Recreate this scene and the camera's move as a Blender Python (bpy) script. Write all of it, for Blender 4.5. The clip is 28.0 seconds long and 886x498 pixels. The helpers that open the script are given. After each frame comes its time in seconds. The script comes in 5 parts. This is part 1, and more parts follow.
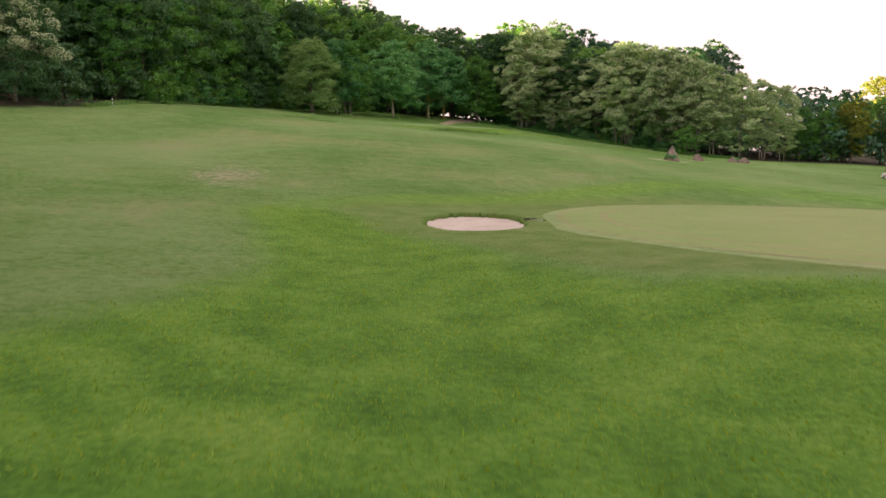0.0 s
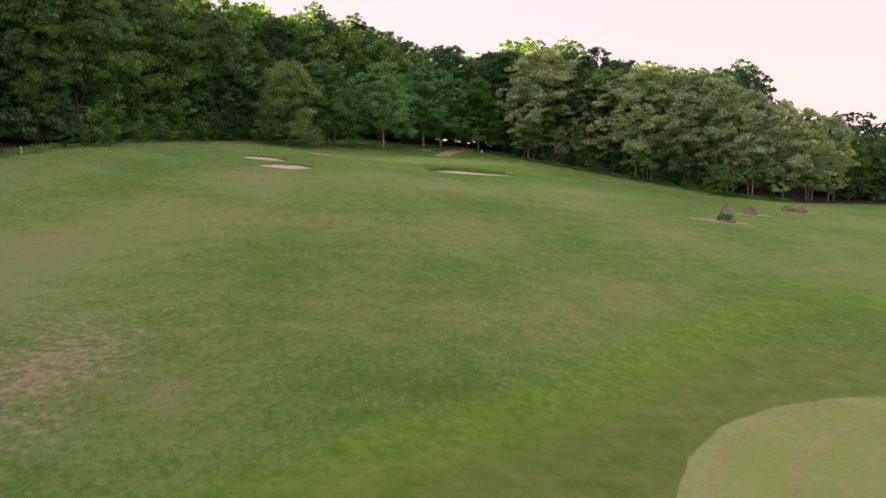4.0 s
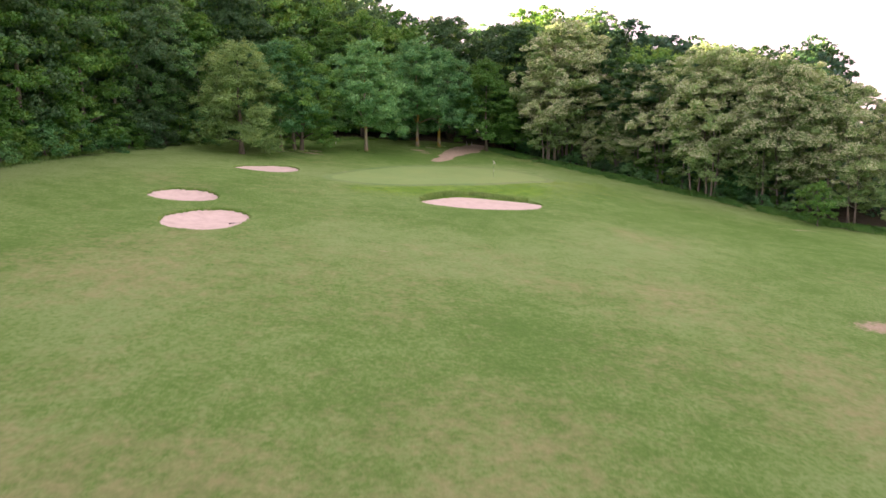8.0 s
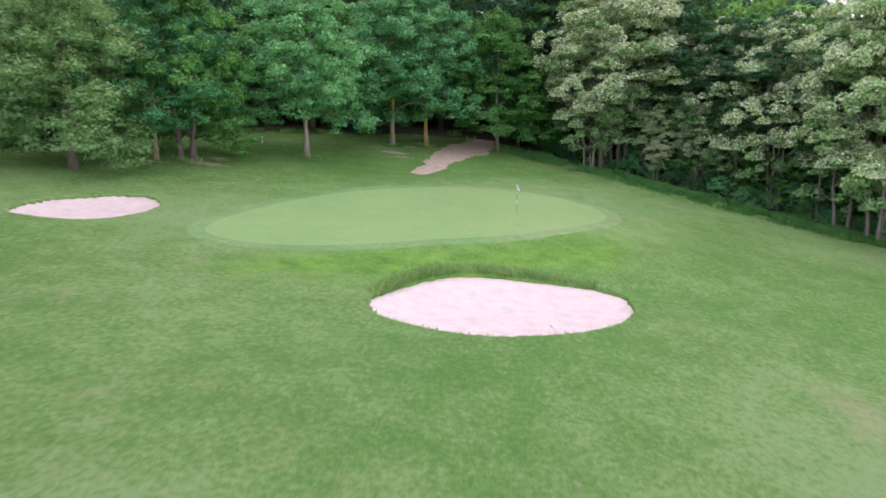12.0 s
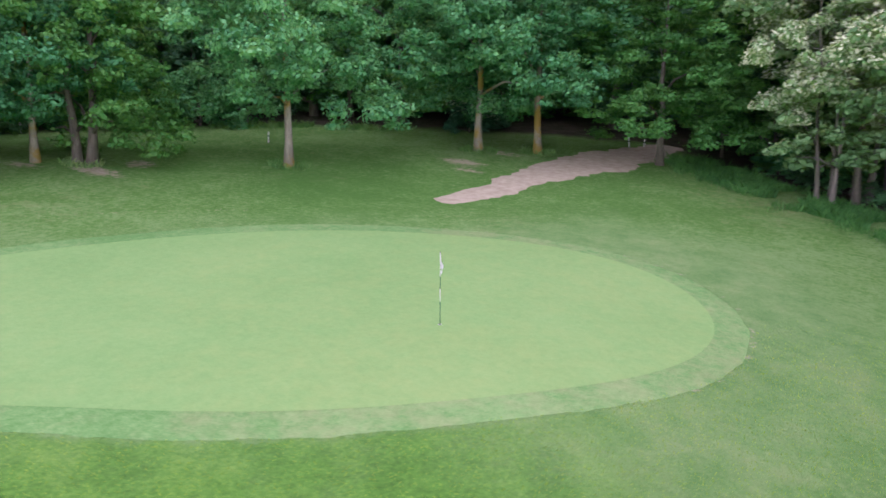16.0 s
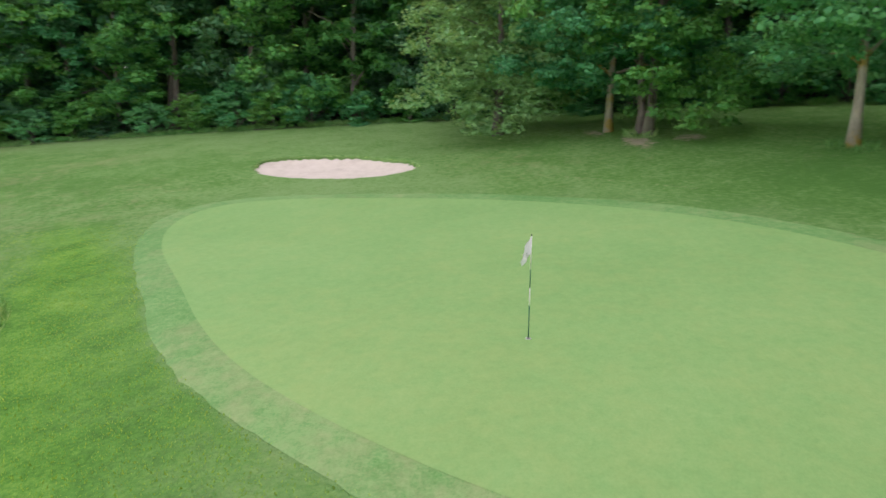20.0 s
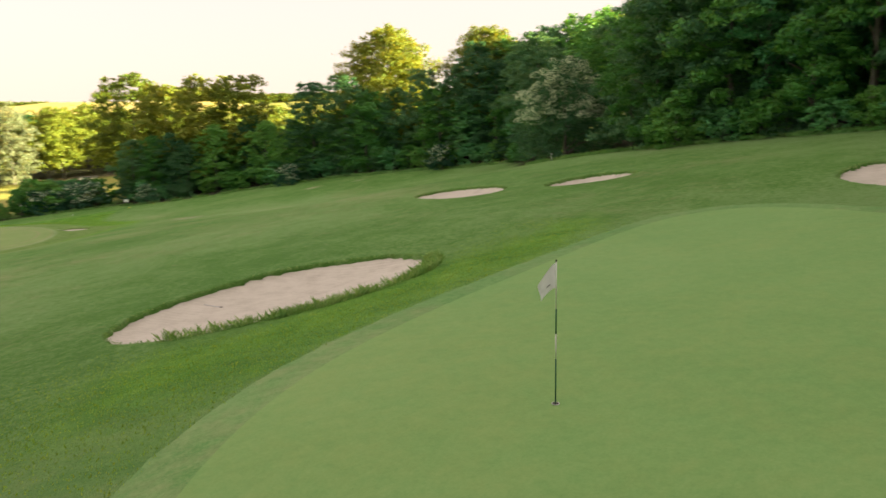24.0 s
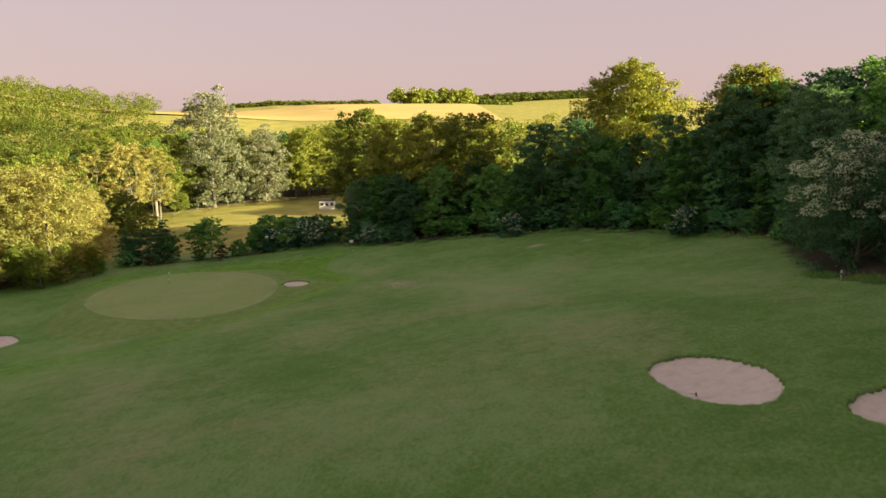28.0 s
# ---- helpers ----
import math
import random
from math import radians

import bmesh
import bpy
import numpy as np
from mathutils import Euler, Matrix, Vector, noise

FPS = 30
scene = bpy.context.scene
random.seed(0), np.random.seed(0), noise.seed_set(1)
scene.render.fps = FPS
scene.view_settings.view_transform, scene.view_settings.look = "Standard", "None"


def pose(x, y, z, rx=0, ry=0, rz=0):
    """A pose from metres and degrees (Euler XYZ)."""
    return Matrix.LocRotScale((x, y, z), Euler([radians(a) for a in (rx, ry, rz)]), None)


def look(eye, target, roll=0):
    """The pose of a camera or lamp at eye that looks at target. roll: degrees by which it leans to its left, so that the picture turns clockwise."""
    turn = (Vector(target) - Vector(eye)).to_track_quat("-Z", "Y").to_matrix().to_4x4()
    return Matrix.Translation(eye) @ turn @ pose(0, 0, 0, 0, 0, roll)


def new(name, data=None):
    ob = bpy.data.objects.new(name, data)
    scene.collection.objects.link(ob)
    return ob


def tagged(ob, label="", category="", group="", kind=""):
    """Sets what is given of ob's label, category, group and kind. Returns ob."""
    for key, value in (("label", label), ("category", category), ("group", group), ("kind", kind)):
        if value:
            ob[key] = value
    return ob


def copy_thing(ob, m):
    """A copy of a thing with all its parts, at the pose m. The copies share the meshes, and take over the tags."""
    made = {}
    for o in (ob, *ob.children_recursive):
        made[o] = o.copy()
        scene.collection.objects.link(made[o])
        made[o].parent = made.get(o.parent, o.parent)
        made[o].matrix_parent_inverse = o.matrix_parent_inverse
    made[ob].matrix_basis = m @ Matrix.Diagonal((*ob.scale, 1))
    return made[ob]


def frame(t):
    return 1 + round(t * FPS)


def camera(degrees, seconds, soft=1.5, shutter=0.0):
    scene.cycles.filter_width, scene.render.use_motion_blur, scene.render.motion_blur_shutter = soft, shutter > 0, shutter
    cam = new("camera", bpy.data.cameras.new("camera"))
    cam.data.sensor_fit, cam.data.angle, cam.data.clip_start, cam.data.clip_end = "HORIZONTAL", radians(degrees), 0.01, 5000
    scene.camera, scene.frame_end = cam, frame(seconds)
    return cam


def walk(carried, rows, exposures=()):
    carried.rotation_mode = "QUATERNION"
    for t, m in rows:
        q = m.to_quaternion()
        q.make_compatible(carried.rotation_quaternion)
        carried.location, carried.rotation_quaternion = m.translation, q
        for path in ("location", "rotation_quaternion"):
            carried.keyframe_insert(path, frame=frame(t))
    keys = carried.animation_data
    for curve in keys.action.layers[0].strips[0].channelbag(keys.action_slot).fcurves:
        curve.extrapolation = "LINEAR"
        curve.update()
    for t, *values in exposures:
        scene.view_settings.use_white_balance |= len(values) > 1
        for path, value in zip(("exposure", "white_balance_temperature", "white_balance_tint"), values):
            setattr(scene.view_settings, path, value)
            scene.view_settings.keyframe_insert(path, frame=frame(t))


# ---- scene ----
cam = camera(61.2, 28.0, shutter=0.45)
METRES, EYE, TILT, LEAN, TURN = 190.0, 8.55, 5.0, 0.0, 0.0
PATH = [
    (0, (-0.321, 6.350, 8.326), (-0.304, 8.341, 8.135), -0.6),
    (0.5, (-0.288, 7.984, 8.941), (-0.270, 9.975, 8.754), -0.6),
    (1, (-0.273, 9.783, 9.614), (-0.254, 11.774, 9.427), -0.6),
    (1.5, (-0.260, 11.755, 10.365), (-0.240, 13.747, 10.180), -0.7),
    (2, (-0.232, 13.940, 11.140), (-0.212, 15.932, 10.957), -0.6),
    (2.5, (-0.167, 16.386, 11.889), (-0.147, 18.378, 11.710), -0.7),
    (3, (-0.062, 19.147, 12.619), (-0.042, 21.139, 12.441), -0.7),
    (3.5, (-0.019, 22.218, 13.308), (0.003, 24.211, 13.132), -0.6),
    (4, (-0.100, 25.520, 13.780), (-0.075, 27.513, 13.613), -0.7),
    (4.5, (0.000, 28.700, 14.400), (0.024, 30.693, 14.237), -0.8),
    (6.5, (0.250, 41.950, 18.150), (0.278, 43.938, 17.933), -0.7),
    (7, (0.133, 46.151, 19.224), (0.164, 48.137, 18.985), -0.8),
    (7.5, (-0.092, 50.740, 20.202), (-0.057, 52.724, 19.950), -0.7),
    (8, (-0.087, 55.482, 21.041), (-0.053, 57.464, 20.778), -0.7),
    (8.5, (-0.108, 60.298, 21.823), (-0.070, 62.279, 21.548), -0.7),
    (9, (-0.251, 65.292, 22.637), (-0.209, 67.271, 22.348), -0.6),
    (9.5, (-0.257, 70.292, 23.359), (-0.214, 72.268, 23.053), -0.7),
    (10, (-0.127, 75.273, 23.908), (-0.082, 77.247, 23.589), -0.4),
    (10.5, (-0.063, 80.315, 24.298), (-0.013, 82.286, 23.962), -0.5),
    (11, (0.220, 85.442, 24.290), (0.271, 87.412, 23.952), -0.4),
    (11.5, (0.719, 90.901, 24.054), (0.771, 92.873, 23.726), -0.2),
    (12, (1.692, 97.170, 24.096), (1.732, 99.141, 23.758), -0.4),
    (12.5, (2.530, 102.900, 23.890), (2.569, 104.872, 23.556), -0.4),
    (14.5, (9.195, 121.874, 24.036), (8.981, 123.832, 23.691), 0.2),
    (15, (11.499, 124.917, 23.737), (11.114, 126.850, 23.399), 0.0),
    (15.5, (14.099, 127.738, 23.551), (13.504, 129.618, 23.218), 0.1),
    (16, (16.828, 130.373, 23.308), (16.004, 132.165, 22.978), 0.2),
    (16.5, (19.435, 132.862, 23.000), (18.387, 134.534, 22.675), 0.3),
    (17, (21.573, 135.260, 22.700), (20.316, 136.781, 22.374), 0.5),
    (17.5, (23.005, 137.546, 22.484), (21.549, 138.876, 22.152), 0.7),
    (18, (23.715, 139.672, 22.329), (22.084, 140.779, 21.989), 0.9),
    (18.5, (23.880, 141.666, 22.212), (22.112, 142.535, 21.865), 1.1),
    (19, (23.637, 143.563, 22.132), (21.766, 144.176, 21.782), 1.1),
    (19.5, (23.102, 145.382, 22.041), (21.164, 145.730, 21.689), 1.0),
    (20, (22.471, 147.168, 21.987), (20.504, 147.241, 21.636), 0.7),
    (20.5, (21.809, 148.960, 21.945), (19.850, 148.759, 21.596), 0.4),
    (21, (21.089, 150.749, 21.901), (19.176, 150.278, 21.557), 0.1),
    (21.5, (19.981, 152.415, 21.738), (18.149, 151.688, 21.401), 0.1),
    (23.5, (15.820, 156.710, 21.692), (14.571, 155.187, 21.347), -1.2),
    (24, (14.876, 157.310, 21.676), (13.815, 155.649, 21.336), -1.2),
    (24.5, (13.891, 157.643, 21.610), (13.027, 155.871, 21.273), -1.1),
    (25, (12.895, 157.634, 21.559), (12.194, 155.792, 21.223), -1.1),
    (25.5, (11.890, 157.093, 21.776), (11.313, 155.208, 21.436), -1.1),
    (26, (10.617, 155.382, 22.767), (10.129, 153.473, 22.427), -1.0),
    (26.5, (9.442, 152.635, 24.263), (8.960, 150.723, 23.930), -0.9),
    (27, (9.250, 150.500, 26.350), (8.757, 148.590, 26.018), -0.4),
    (27.5, (8.873, 147.922, 28.570), (8.373, 146.014, 28.237), -0.3),
    (28, (7.458, 144.725, 30.249), (6.960, 142.818, 29.909), -0.8),
]
walk(cam, [(t, look(eye, target, roll)) for t, eye, target, roll in PATH], exposures=[(0, 3.02, 6500, 5), (2, 2.92, 6500, 7), (4, 2.8, 6700, 11), (7, 3.1, 6550, 18), (8, 3.5, 6250, 23), (9, 3.35, 5850, 22), (11, 3.74, 5550, 15), (12, 3.86, 5300, 15), (15, 4.0, 5150, 19), (18, 3.84, 5200, 11), (19, 3.75, 5350, 5), (20, 3.7, 5550, -4), (21.5, 3.62, 5850, -12), (23, 3.15, 6300, -14), (24, 2.88, 6500, -12), (26, 2.2, 6350, 0), (28, 1.95, 6300, 6)])

# ---------------------------------------------------------------- light
SUN_YAW, SUN_UP = 60.0, 12.5          # degrees to the left of +y, and above the horizon
world = bpy.data.worlds.new("sky")
scene.world = world
world.use_nodes = True
wn, wl = world.node_tree.nodes, world.node_tree.links
wn.clear()
sky = wn.new("ShaderNodeTexSky")
sky.sky_type = "NISHITA"
sky.sun_disc = False
sky.sun_elevation = radians(SUN_UP)
sky.sun_rotation = radians(-SUN_YAW)
sky.altitude, sky.air_density, sky.dust_density, sky.ozone_density = 100, 1.4, 0.7, 3.0
tint = wn.new("ShaderNodeMix")
tint.data_type, tint.blend_type = "RGBA", "MULTIPLY"
tint.inputs[0].default_value = 1.0
tint.inputs[7].default_value = (1.14, 0.78, 0.80, 1)
back = wn.new("ShaderNodeBackground")
back.inputs[1].default_value = 0.009
haze = wn.new("ShaderNodeBackground")          # thin, even evening haze over the whole sky
haze.inputs[0].default_value = (1.0, 0.735, 0.74, 1)
haze.inputs[1].default_value = 0.145
both = wn.new("ShaderNodeAddShader")
wout = wn.new("ShaderNodeOutputWorld")
wl.new(sky.outputs[0], tint.inputs[6])
wl.new(tint.outputs[2], back.inputs[0])
wl.new(back.outputs[0], both.inputs[0])
wl.new(haze.outputs[0], both.inputs[1])
wl.new(both.outputs[0], wout.inputs[0])

sun = new("sun", bpy.data.lights.new("sun", "SUN"))
sun.data.energy, sun.data.angle, sun.data.color = 5.0, radians(0.6), (1.0, 0.80, 0.46)
_a, _e = radians(SUN_YAW), radians(SUN_UP)
SUN_DIR = Vector((-math.sin(_a) * math.cos(_e), math.cos(_a) * math.cos(_e), math.sin(_e)))
sun.matrix_world = look(SUN_DIR * 400, (0, 0, 0))


# ---------------------------------------------------------------- materials
def material(name):
    m = bpy.data.materials.new(name)
    m.use_nodes = True
    n, l = m.node_tree.nodes, m.node_tree.links
    n.clear()
    out = n.new("ShaderNodeOutputMaterial")
    return m, n, l, out


def noise_node(n, l, scale, detail=4.0, rough=0.55, vec=None):
    t = n.new("ShaderNodeTexNoise")
    t.inputs["Scale"].default_value, t.inputs["Detail"].default_value, t.inputs["Roughness"].default_value = scale, detail, rough
    if vec is not None:
        l.new(vec, t.inputs["Vector"])
    return t.outputs["Fac"]


def position(n):
    return n.new("ShaderNodeNewGeometry").outputs["Position"]


def ramp(n, l, fac, stops):
    r = n.new("ShaderNodeValToRGB")
    while len(r.color_ramp.elements) < len(stops):
        r.color_ramp.elements.new(0.5)
    for e, (p, c) in zip(r.color_ramp.elements, stops):
        e.position, e.color = p, (*c, 1)
    l.new(fac, r.inputs[0])
    return r.outputs[0]


def grey(n, l, fac, lo, hi):
    r = n.new("ShaderNodeMapRange")
    r.interpolation_type = "SMOOTHSTEP"
    r.inputs[1].default_value, r.inputs[2].default_value = lo, hi
    l.new(fac, r.inputs[0])
    return r.outputs[0]


def blend(n, l, fac, a, b, mode="MIX"):
    m = n.new("ShaderNodeMix")
    m.data_type, m.blend_type = "RGBA", mode
    for sock, v in ((m.inputs[0], fac), (m.inputs[6], a), (m.inputs[7], b)):
        if isinstance(v, (int, float)):
            sock.default_value = v
        elif isinstance(v, tuple):
            sock.default_value = (*v, 1)
        else:
            l.new(v, sock)
    return m.outputs[2]


def calc(n, l, op, a, b=0.0):
    m = n.new("ShaderNodeMath")
    m.operation = op
    for sock, v in zip(m.inputs, (a, b)):
        if isinstance(v, (int, float)):
            sock.default_value = v
        else:
            l.new(v, sock)
    return m.outputs[0]


def bump(n, l, height, strength, dist):
    b = n.new("ShaderNodeBump")
    b.inputs["Strength"].default_value, b.inputs["Distance"].default_value = strength, dist
    l.new(height, b.inputs["Height"])
    return b.outputs[0]


def finish(n, l, out, col, rough=0.85, nor=None, metal=0.0, spec=0.3):
    p = n.new("ShaderNodeBsdfPrincipled")
    if isinstance(col, tuple):
        p.inputs["Base Color"].default_value = (*col, 1)
    else:
        l.new(col, p.inputs["Base Color"])
    p.inputs["Roughness"].default_value, p.inputs["Metallic"].default_value = rough, metal
    p.inputs["Specular IOR Level"].default_value = spec
    if nor is not None:
        l.new(nor, p.inputs["Normal"])
    l.new(p.outputs[0], out.inputs[0])


def attribute(n, name):
    a = n.new("ShaderNodeAttribute")
    a.attribute_name = name
    return a.outputs["Fac"]


def turf_colours(n, l, pos, dark, mid, light, dry, dryness=(0.60, 0.78), broad=0.045, parched=None, amount=0.75, span=1.0):
    """Mown turf: broad swathes, patches of a metre or two, tufts a hand wide, and single blades."""
    a = noise_node(n, l, broad, 5, 0.55, pos)
    b = noise_node(n, l, 0.55, 6, 0.62, pos)
    c = noise_node(n, l, 4.2, 5, 0.7, pos)
    d = noise_node(n, l, 19.0, 4, 0.75, pos)
    s = calc(n, l, "ADD", calc(n, l, "MULTIPLY", a, 0.27), calc(n, l, "MULTIPLY", b, 0.14))
    s = calc(n, l, "ADD", s, calc(n, l, "MULTIPLY", c, 0.29))
    s = calc(n, l, "ADD", s, calc(n, l, "MULTIPLY", d, 0.33))
    col = ramp(n, l, s, [(0.51 - 0.065 * span, dark), (0.51, mid), (0.51 + 0.07 * span, light)])
    e = noise_node(n, l, 0.085, 6, 0.62, pos)
    f = noise_node(n, l, 1.3, 8, 0.78, pos)
    g = calc(n, l, "ADD", calc(n, l, "MULTIPLY", e, 0.48), calc(n, l, "MULTIPLY", f, 0.52))
    if parched is not None:
        g = calc(n, l, "ADD", g, parched)
    col = blend(n, l, calc(n, l, "MULTIPLY", grey(n, l, g, *dryness), amount), col, dry)
    relief = calc(n, l, "ADD", calc(n, l, "MULTIPLY", c, 0.6), d)
    return col, relief


def make_ground():
    m, n, l, out = material("mown_grass")
    pos = position(n)
    col, relief = turf_colours(n, l, pos, (0.092, 0.222, 0.038), (0.153, 0.300, 0.066), (0.228, 0.372, 0.128), (0.345, 0.350, 0.175), (0.52, 0.76), span=0.78,
                               parched=calc(n, l, "MULTIPLY", attribute(n, "dry"), 0.085))
    wobble = calc(n, l, "MULTIPLY", calc(n, l, "SUBTRACT", noise_node(n, l, 0.35, 5, 0.6, pos), 0.5), 5.0)
    # lusher, longer grass in the hollows round the greens
    lush = grey(n, l, calc(n, l, "ADD", attribute(n, "lush"), calc(n, l, "MULTIPLY", wobble, 0.10)), 0.25, 0.8)
    lushcol = ramp(n, l, calc(n, l, "ADD", calc(n, l, "MULTIPLY", noise_node(n, l, 0.8, 4, 0.6, pos), 0.45), calc(n, l, "MULTIPLY", noise_node(n, l, 9.0, 5, 0.75, pos), 0.55)), [(0.36, (0.065, 0.178, 0.020)), (0.5, (0.140, 0.325, 0.040)), (0.66, (0.270, 0.460, 0.078))])
    col = blend(n, l, lush, col, lushcol)
    pale = grey(n, l, calc(n, l, "ADD", attribute(n, "pale"), calc(n, l, "MULTIPLY", wobble, 0.12)), 0.1, 1.0)
    col = blend(n, l, calc(n, l, "MULTIPLY", pale, 0.75), col, ramp(n, l, calc(n, l, "ADD", calc(n, l, "MULTIPLY", noise_node(n, l, 0.7, 6, 0.66, pos), 0.6), calc(n, l, "MULTIPLY", noise_node(n, l, 11.0, 4, 0.7, pos), 0.4)), [(0.36, (0.130, 0.275, 0.075)), (0.5, (0.200, 0.350, 0.112)), (0.62, (0.285, 0.400, 0.160))]))
    # closer-mown, drier apron round the lower green, and the bright bank that edges it
    apron = grey(n, l, calc(n, l, "ADD", attribute(n, "apron"), calc(n, l, "MULTIPLY", wobble, 0.05)), 0.2, 0.8)
    col = blend(n, l, calc(n, l, "MULTIPLY", apron, 0.7), col, ramp(n, l, noise_node(n, l, 0.9, 7, 0.68, pos), [(0.34, (0.125, 0.235, 0.040)), (0.55, (0.205, 0.305, 0.080)), (0.72, (0.300, 0.345, 0.140))]))
    col = blend(n, l, calc(n, l, "MULTIPLY", attribute(n, "bank"), 0.75), col, ramp(n, l, noise_node(n, l, 2.2, 6, 0.7, pos), [(0.36, (0.110, 0.275, 0.028)), (0.62, (0.230, 0.410, 0.060))]))
    # leaf litter and bare soil under the trees
    wild = grey(n, l, calc(n, l, "ADD", attribute(n, "wild"), wobble), -0.5, 2.0)
    soil = ramp(n, l, noise_node(n, l, 0.9, 8, 0.7, pos), [(0.35, (0.036, 0.042, 0.022)), (0.55, (0.066, 0.066, 0.040)), (0.75, (0.120, 0.094, 0.078))])
    col = blend(n, l, wild, col, soil)
    # scuffed, bare patches, and one sun fleck painted in the same pale tan
    bare = grey(n, l, calc(n, l, "ADD", attribute(n, "bare"), calc(n, l, "MULTIPLY", calc(n, l, "SUBTRACT", noise_node(n, l, 2.9, 8, 0.8, pos), 0.5), 1.9)), 0.42, 0.8)
    col = blend(n, l, calc(n, l, "MULTIPLY", bare, 0.85), col, ramp(n, l, noise_node(n, l, 6.0, 5, 0.7, pos), [(0.3, (0.36, 0.31, 0.20)), (0.7, (0.60, 0.53, 0.41))]))
    # meadow of the valley floor
    mead = grey(n, l, attribute(n, "meadow"), 0.3, 0.7)
    col = blend(n, l, mead, col, ramp(n, l, noise_node(n, l, 0.12, 6, 0.6, pos), [(0.35, (0.25, 0.27, 0.06)), (0.6, (0.40, 0.37, 0.10))]))
    finish(n, l, out, col, 0.9, bump(n, l, relief, 0.9, 0.10), spec=0.15)
    return m


def make_turf(name, dark, mid, light, dry, dryness, span=1.0, depth=0.012, amount=0.4):
    m, n, l, out = material(name)
    pos = position(n)
    col, relief = turf_colours(n, l, pos, dark, mid, light, dry, dryness, 0.11, amount=amount, span=span)
    finish(n, l, out, col, 0.85, bump(n, l, relief, 0.35, depth), spec=0.2)
    return m


def make_leaf(name, dark, mid, light, trans=0.36, through_col=(1.65, 1.02, 0.5)):
    m, n, l, out = material(name)
    isl = n.new("ShaderNodeNewGeometry")
    rnd = isl.outputs["Random Per Island"]
    obr = n.new("ShaderNodeObjectInfo").outputs["Random"]
    big = noise_node(n, l, 0.42, 4, 0.62, isl.outputs["Position"])
    s = calc(n, l, "ADD", calc(n, l, "MULTIPLY", rnd, 0.30), calc(n, l, "MULTIPLY", big, 0.70))
    s = calc(n, l, "ADD", s, calc(n, l, "MULTIPLY", calc(n, l, "SUBTRACT", obr, 0.5), 0.30))
    col = ramp(n, l, s, [(0.22, dark), (0.5, mid), (0.82, light)])
    d = n.new("ShaderNodeBsdfPrincipled")
    d.inputs["Roughness"].default_value = 0.55
    d.inputs["Specular IOR Level"].default_value = 0.25
    t = n.new("ShaderNodeBsdfTranslucent")
    l.new(col, d.inputs["Base Color"])
    l.new(blend(n, l, 1.0, col, through_col, "MULTIPLY"), t.inputs[0])
    mix = n.new("ShaderNodeMixShader")
    mix.inputs[0].default_value = trans
    l.new(d.outputs[0], mix.inputs[1])
    l.new(t.outputs[0], mix.inputs[2])
    l.new(mix.outputs[0], out.inputs[0])
    return m


def make_bark(name, a, b, moss=None):
    m, n, l, out = material(name)
    pos = position(n)
    st = n.new("ShaderNodeMapping")
    st.inputs["Scale"].default_value = (7, 7, 1.1)
    l.new(pos, st.inputs[0])
    f = noise_node(n, l, 1.5, 7, 0.7, st.outputs[0])
    col = ramp(n, l, f, [(0.3, a), (0.7, b)])
    if moss:
        col = blend(n, l, grey(n, l, noise_node(n, l, 0.8, 5, 0.6, pos), 0.48, 0.62), col, moss)
    finish(n, l, out, col, 0.92, bump(n, l, f, 0.8, 0.04), spec=0.15)
    return m


def make_plain(name, a, b, scale=3.0, rough=0.7, metal=0.0, depth=0.01, spec=0.3):
    m, n, l, out = material(name)
    f = noise_node(n, l, scale, 7, 0.65, position(n))
    finish(n, l, out, ramp(n, l, f, [(0.3, a), (0.7, b)]), rough, bump(n, l, f, 0.5, depth), metal, spec)
    return m


def make_sand():
    m, n, l, out = material("bunker_sand")
    pos = position(n)
    w = n.new("ShaderNodeTexWave")
    w.wave_type, w.bands_direction = "BANDS", "DIAGONAL"
    w.inputs["Scale"].default_value, w.inputs["Distortion"].default_value, w.inputs["Detail"].default_value = 1.6, 3.5, 3
    l.new(pos, w.inputs["Vector"])
    f = noise_node(n, l, 1.2, 8, 0.7, pos)
    g = noise_node(n, l, 14, 4, 0.7, pos)
    s = calc(n, l, "ADD", calc(n, l, "MULTIPLY", f, 0.7), calc(n, l, "MULTIPLY", g, 0.3))
    col = ramp(n, l, s, [(0.32, (0.45, 0.415, 0.340)), (0.5, (0.575, 0.535, 0.450)), (0.7, (0.65, 0.610, 0.520))])
    r = calc(n, l, "ADD", calc(n, l, "MULTIPLY", w.outputs["Fac"], 0.5), s)
    finish(n, l, out, col, 0.95, bump(n, l, r, 0.5, 0.05), spec=0.1)
    return m


M_GROUND = make_ground()
M_GREEN = make_turf("putting_green_turf", (0.138, 0.284, 0.078), (0.190, 0.341, 0.104), (0.245, 0.385, 0.134), (0.310, 0.370, 0.120), (0.40, 0.74), span=2.4, amount=0.42)
M_GREEN_DRY = make_turf("dry_putting_green_turf", (0.165, 0.265, 0.070), (0.218, 0.322, 0.098), (0.270, 0.362, 0.128), (0.335, 0.335, 0.165), (0.46, 0.68), span=2.0)
M_COLLAR_DRY = make_turf("dry_collar_turf", (0.165, 0.265, 0.085), (0.220, 0.320, 0.115), (0.285, 0.370, 0.155), (0.40, 0.37, 0.22), (0.50, 0.70), depth=0.02)
M_COLLAR = make_turf("collar_turf", (0.098, 0.230, 0.054), (0.138, 0.280, 0.078), (0.190, 0.330, 0.108), (0.36, 0.34, 0.18), (0.44, 0.66), depth=0.02)
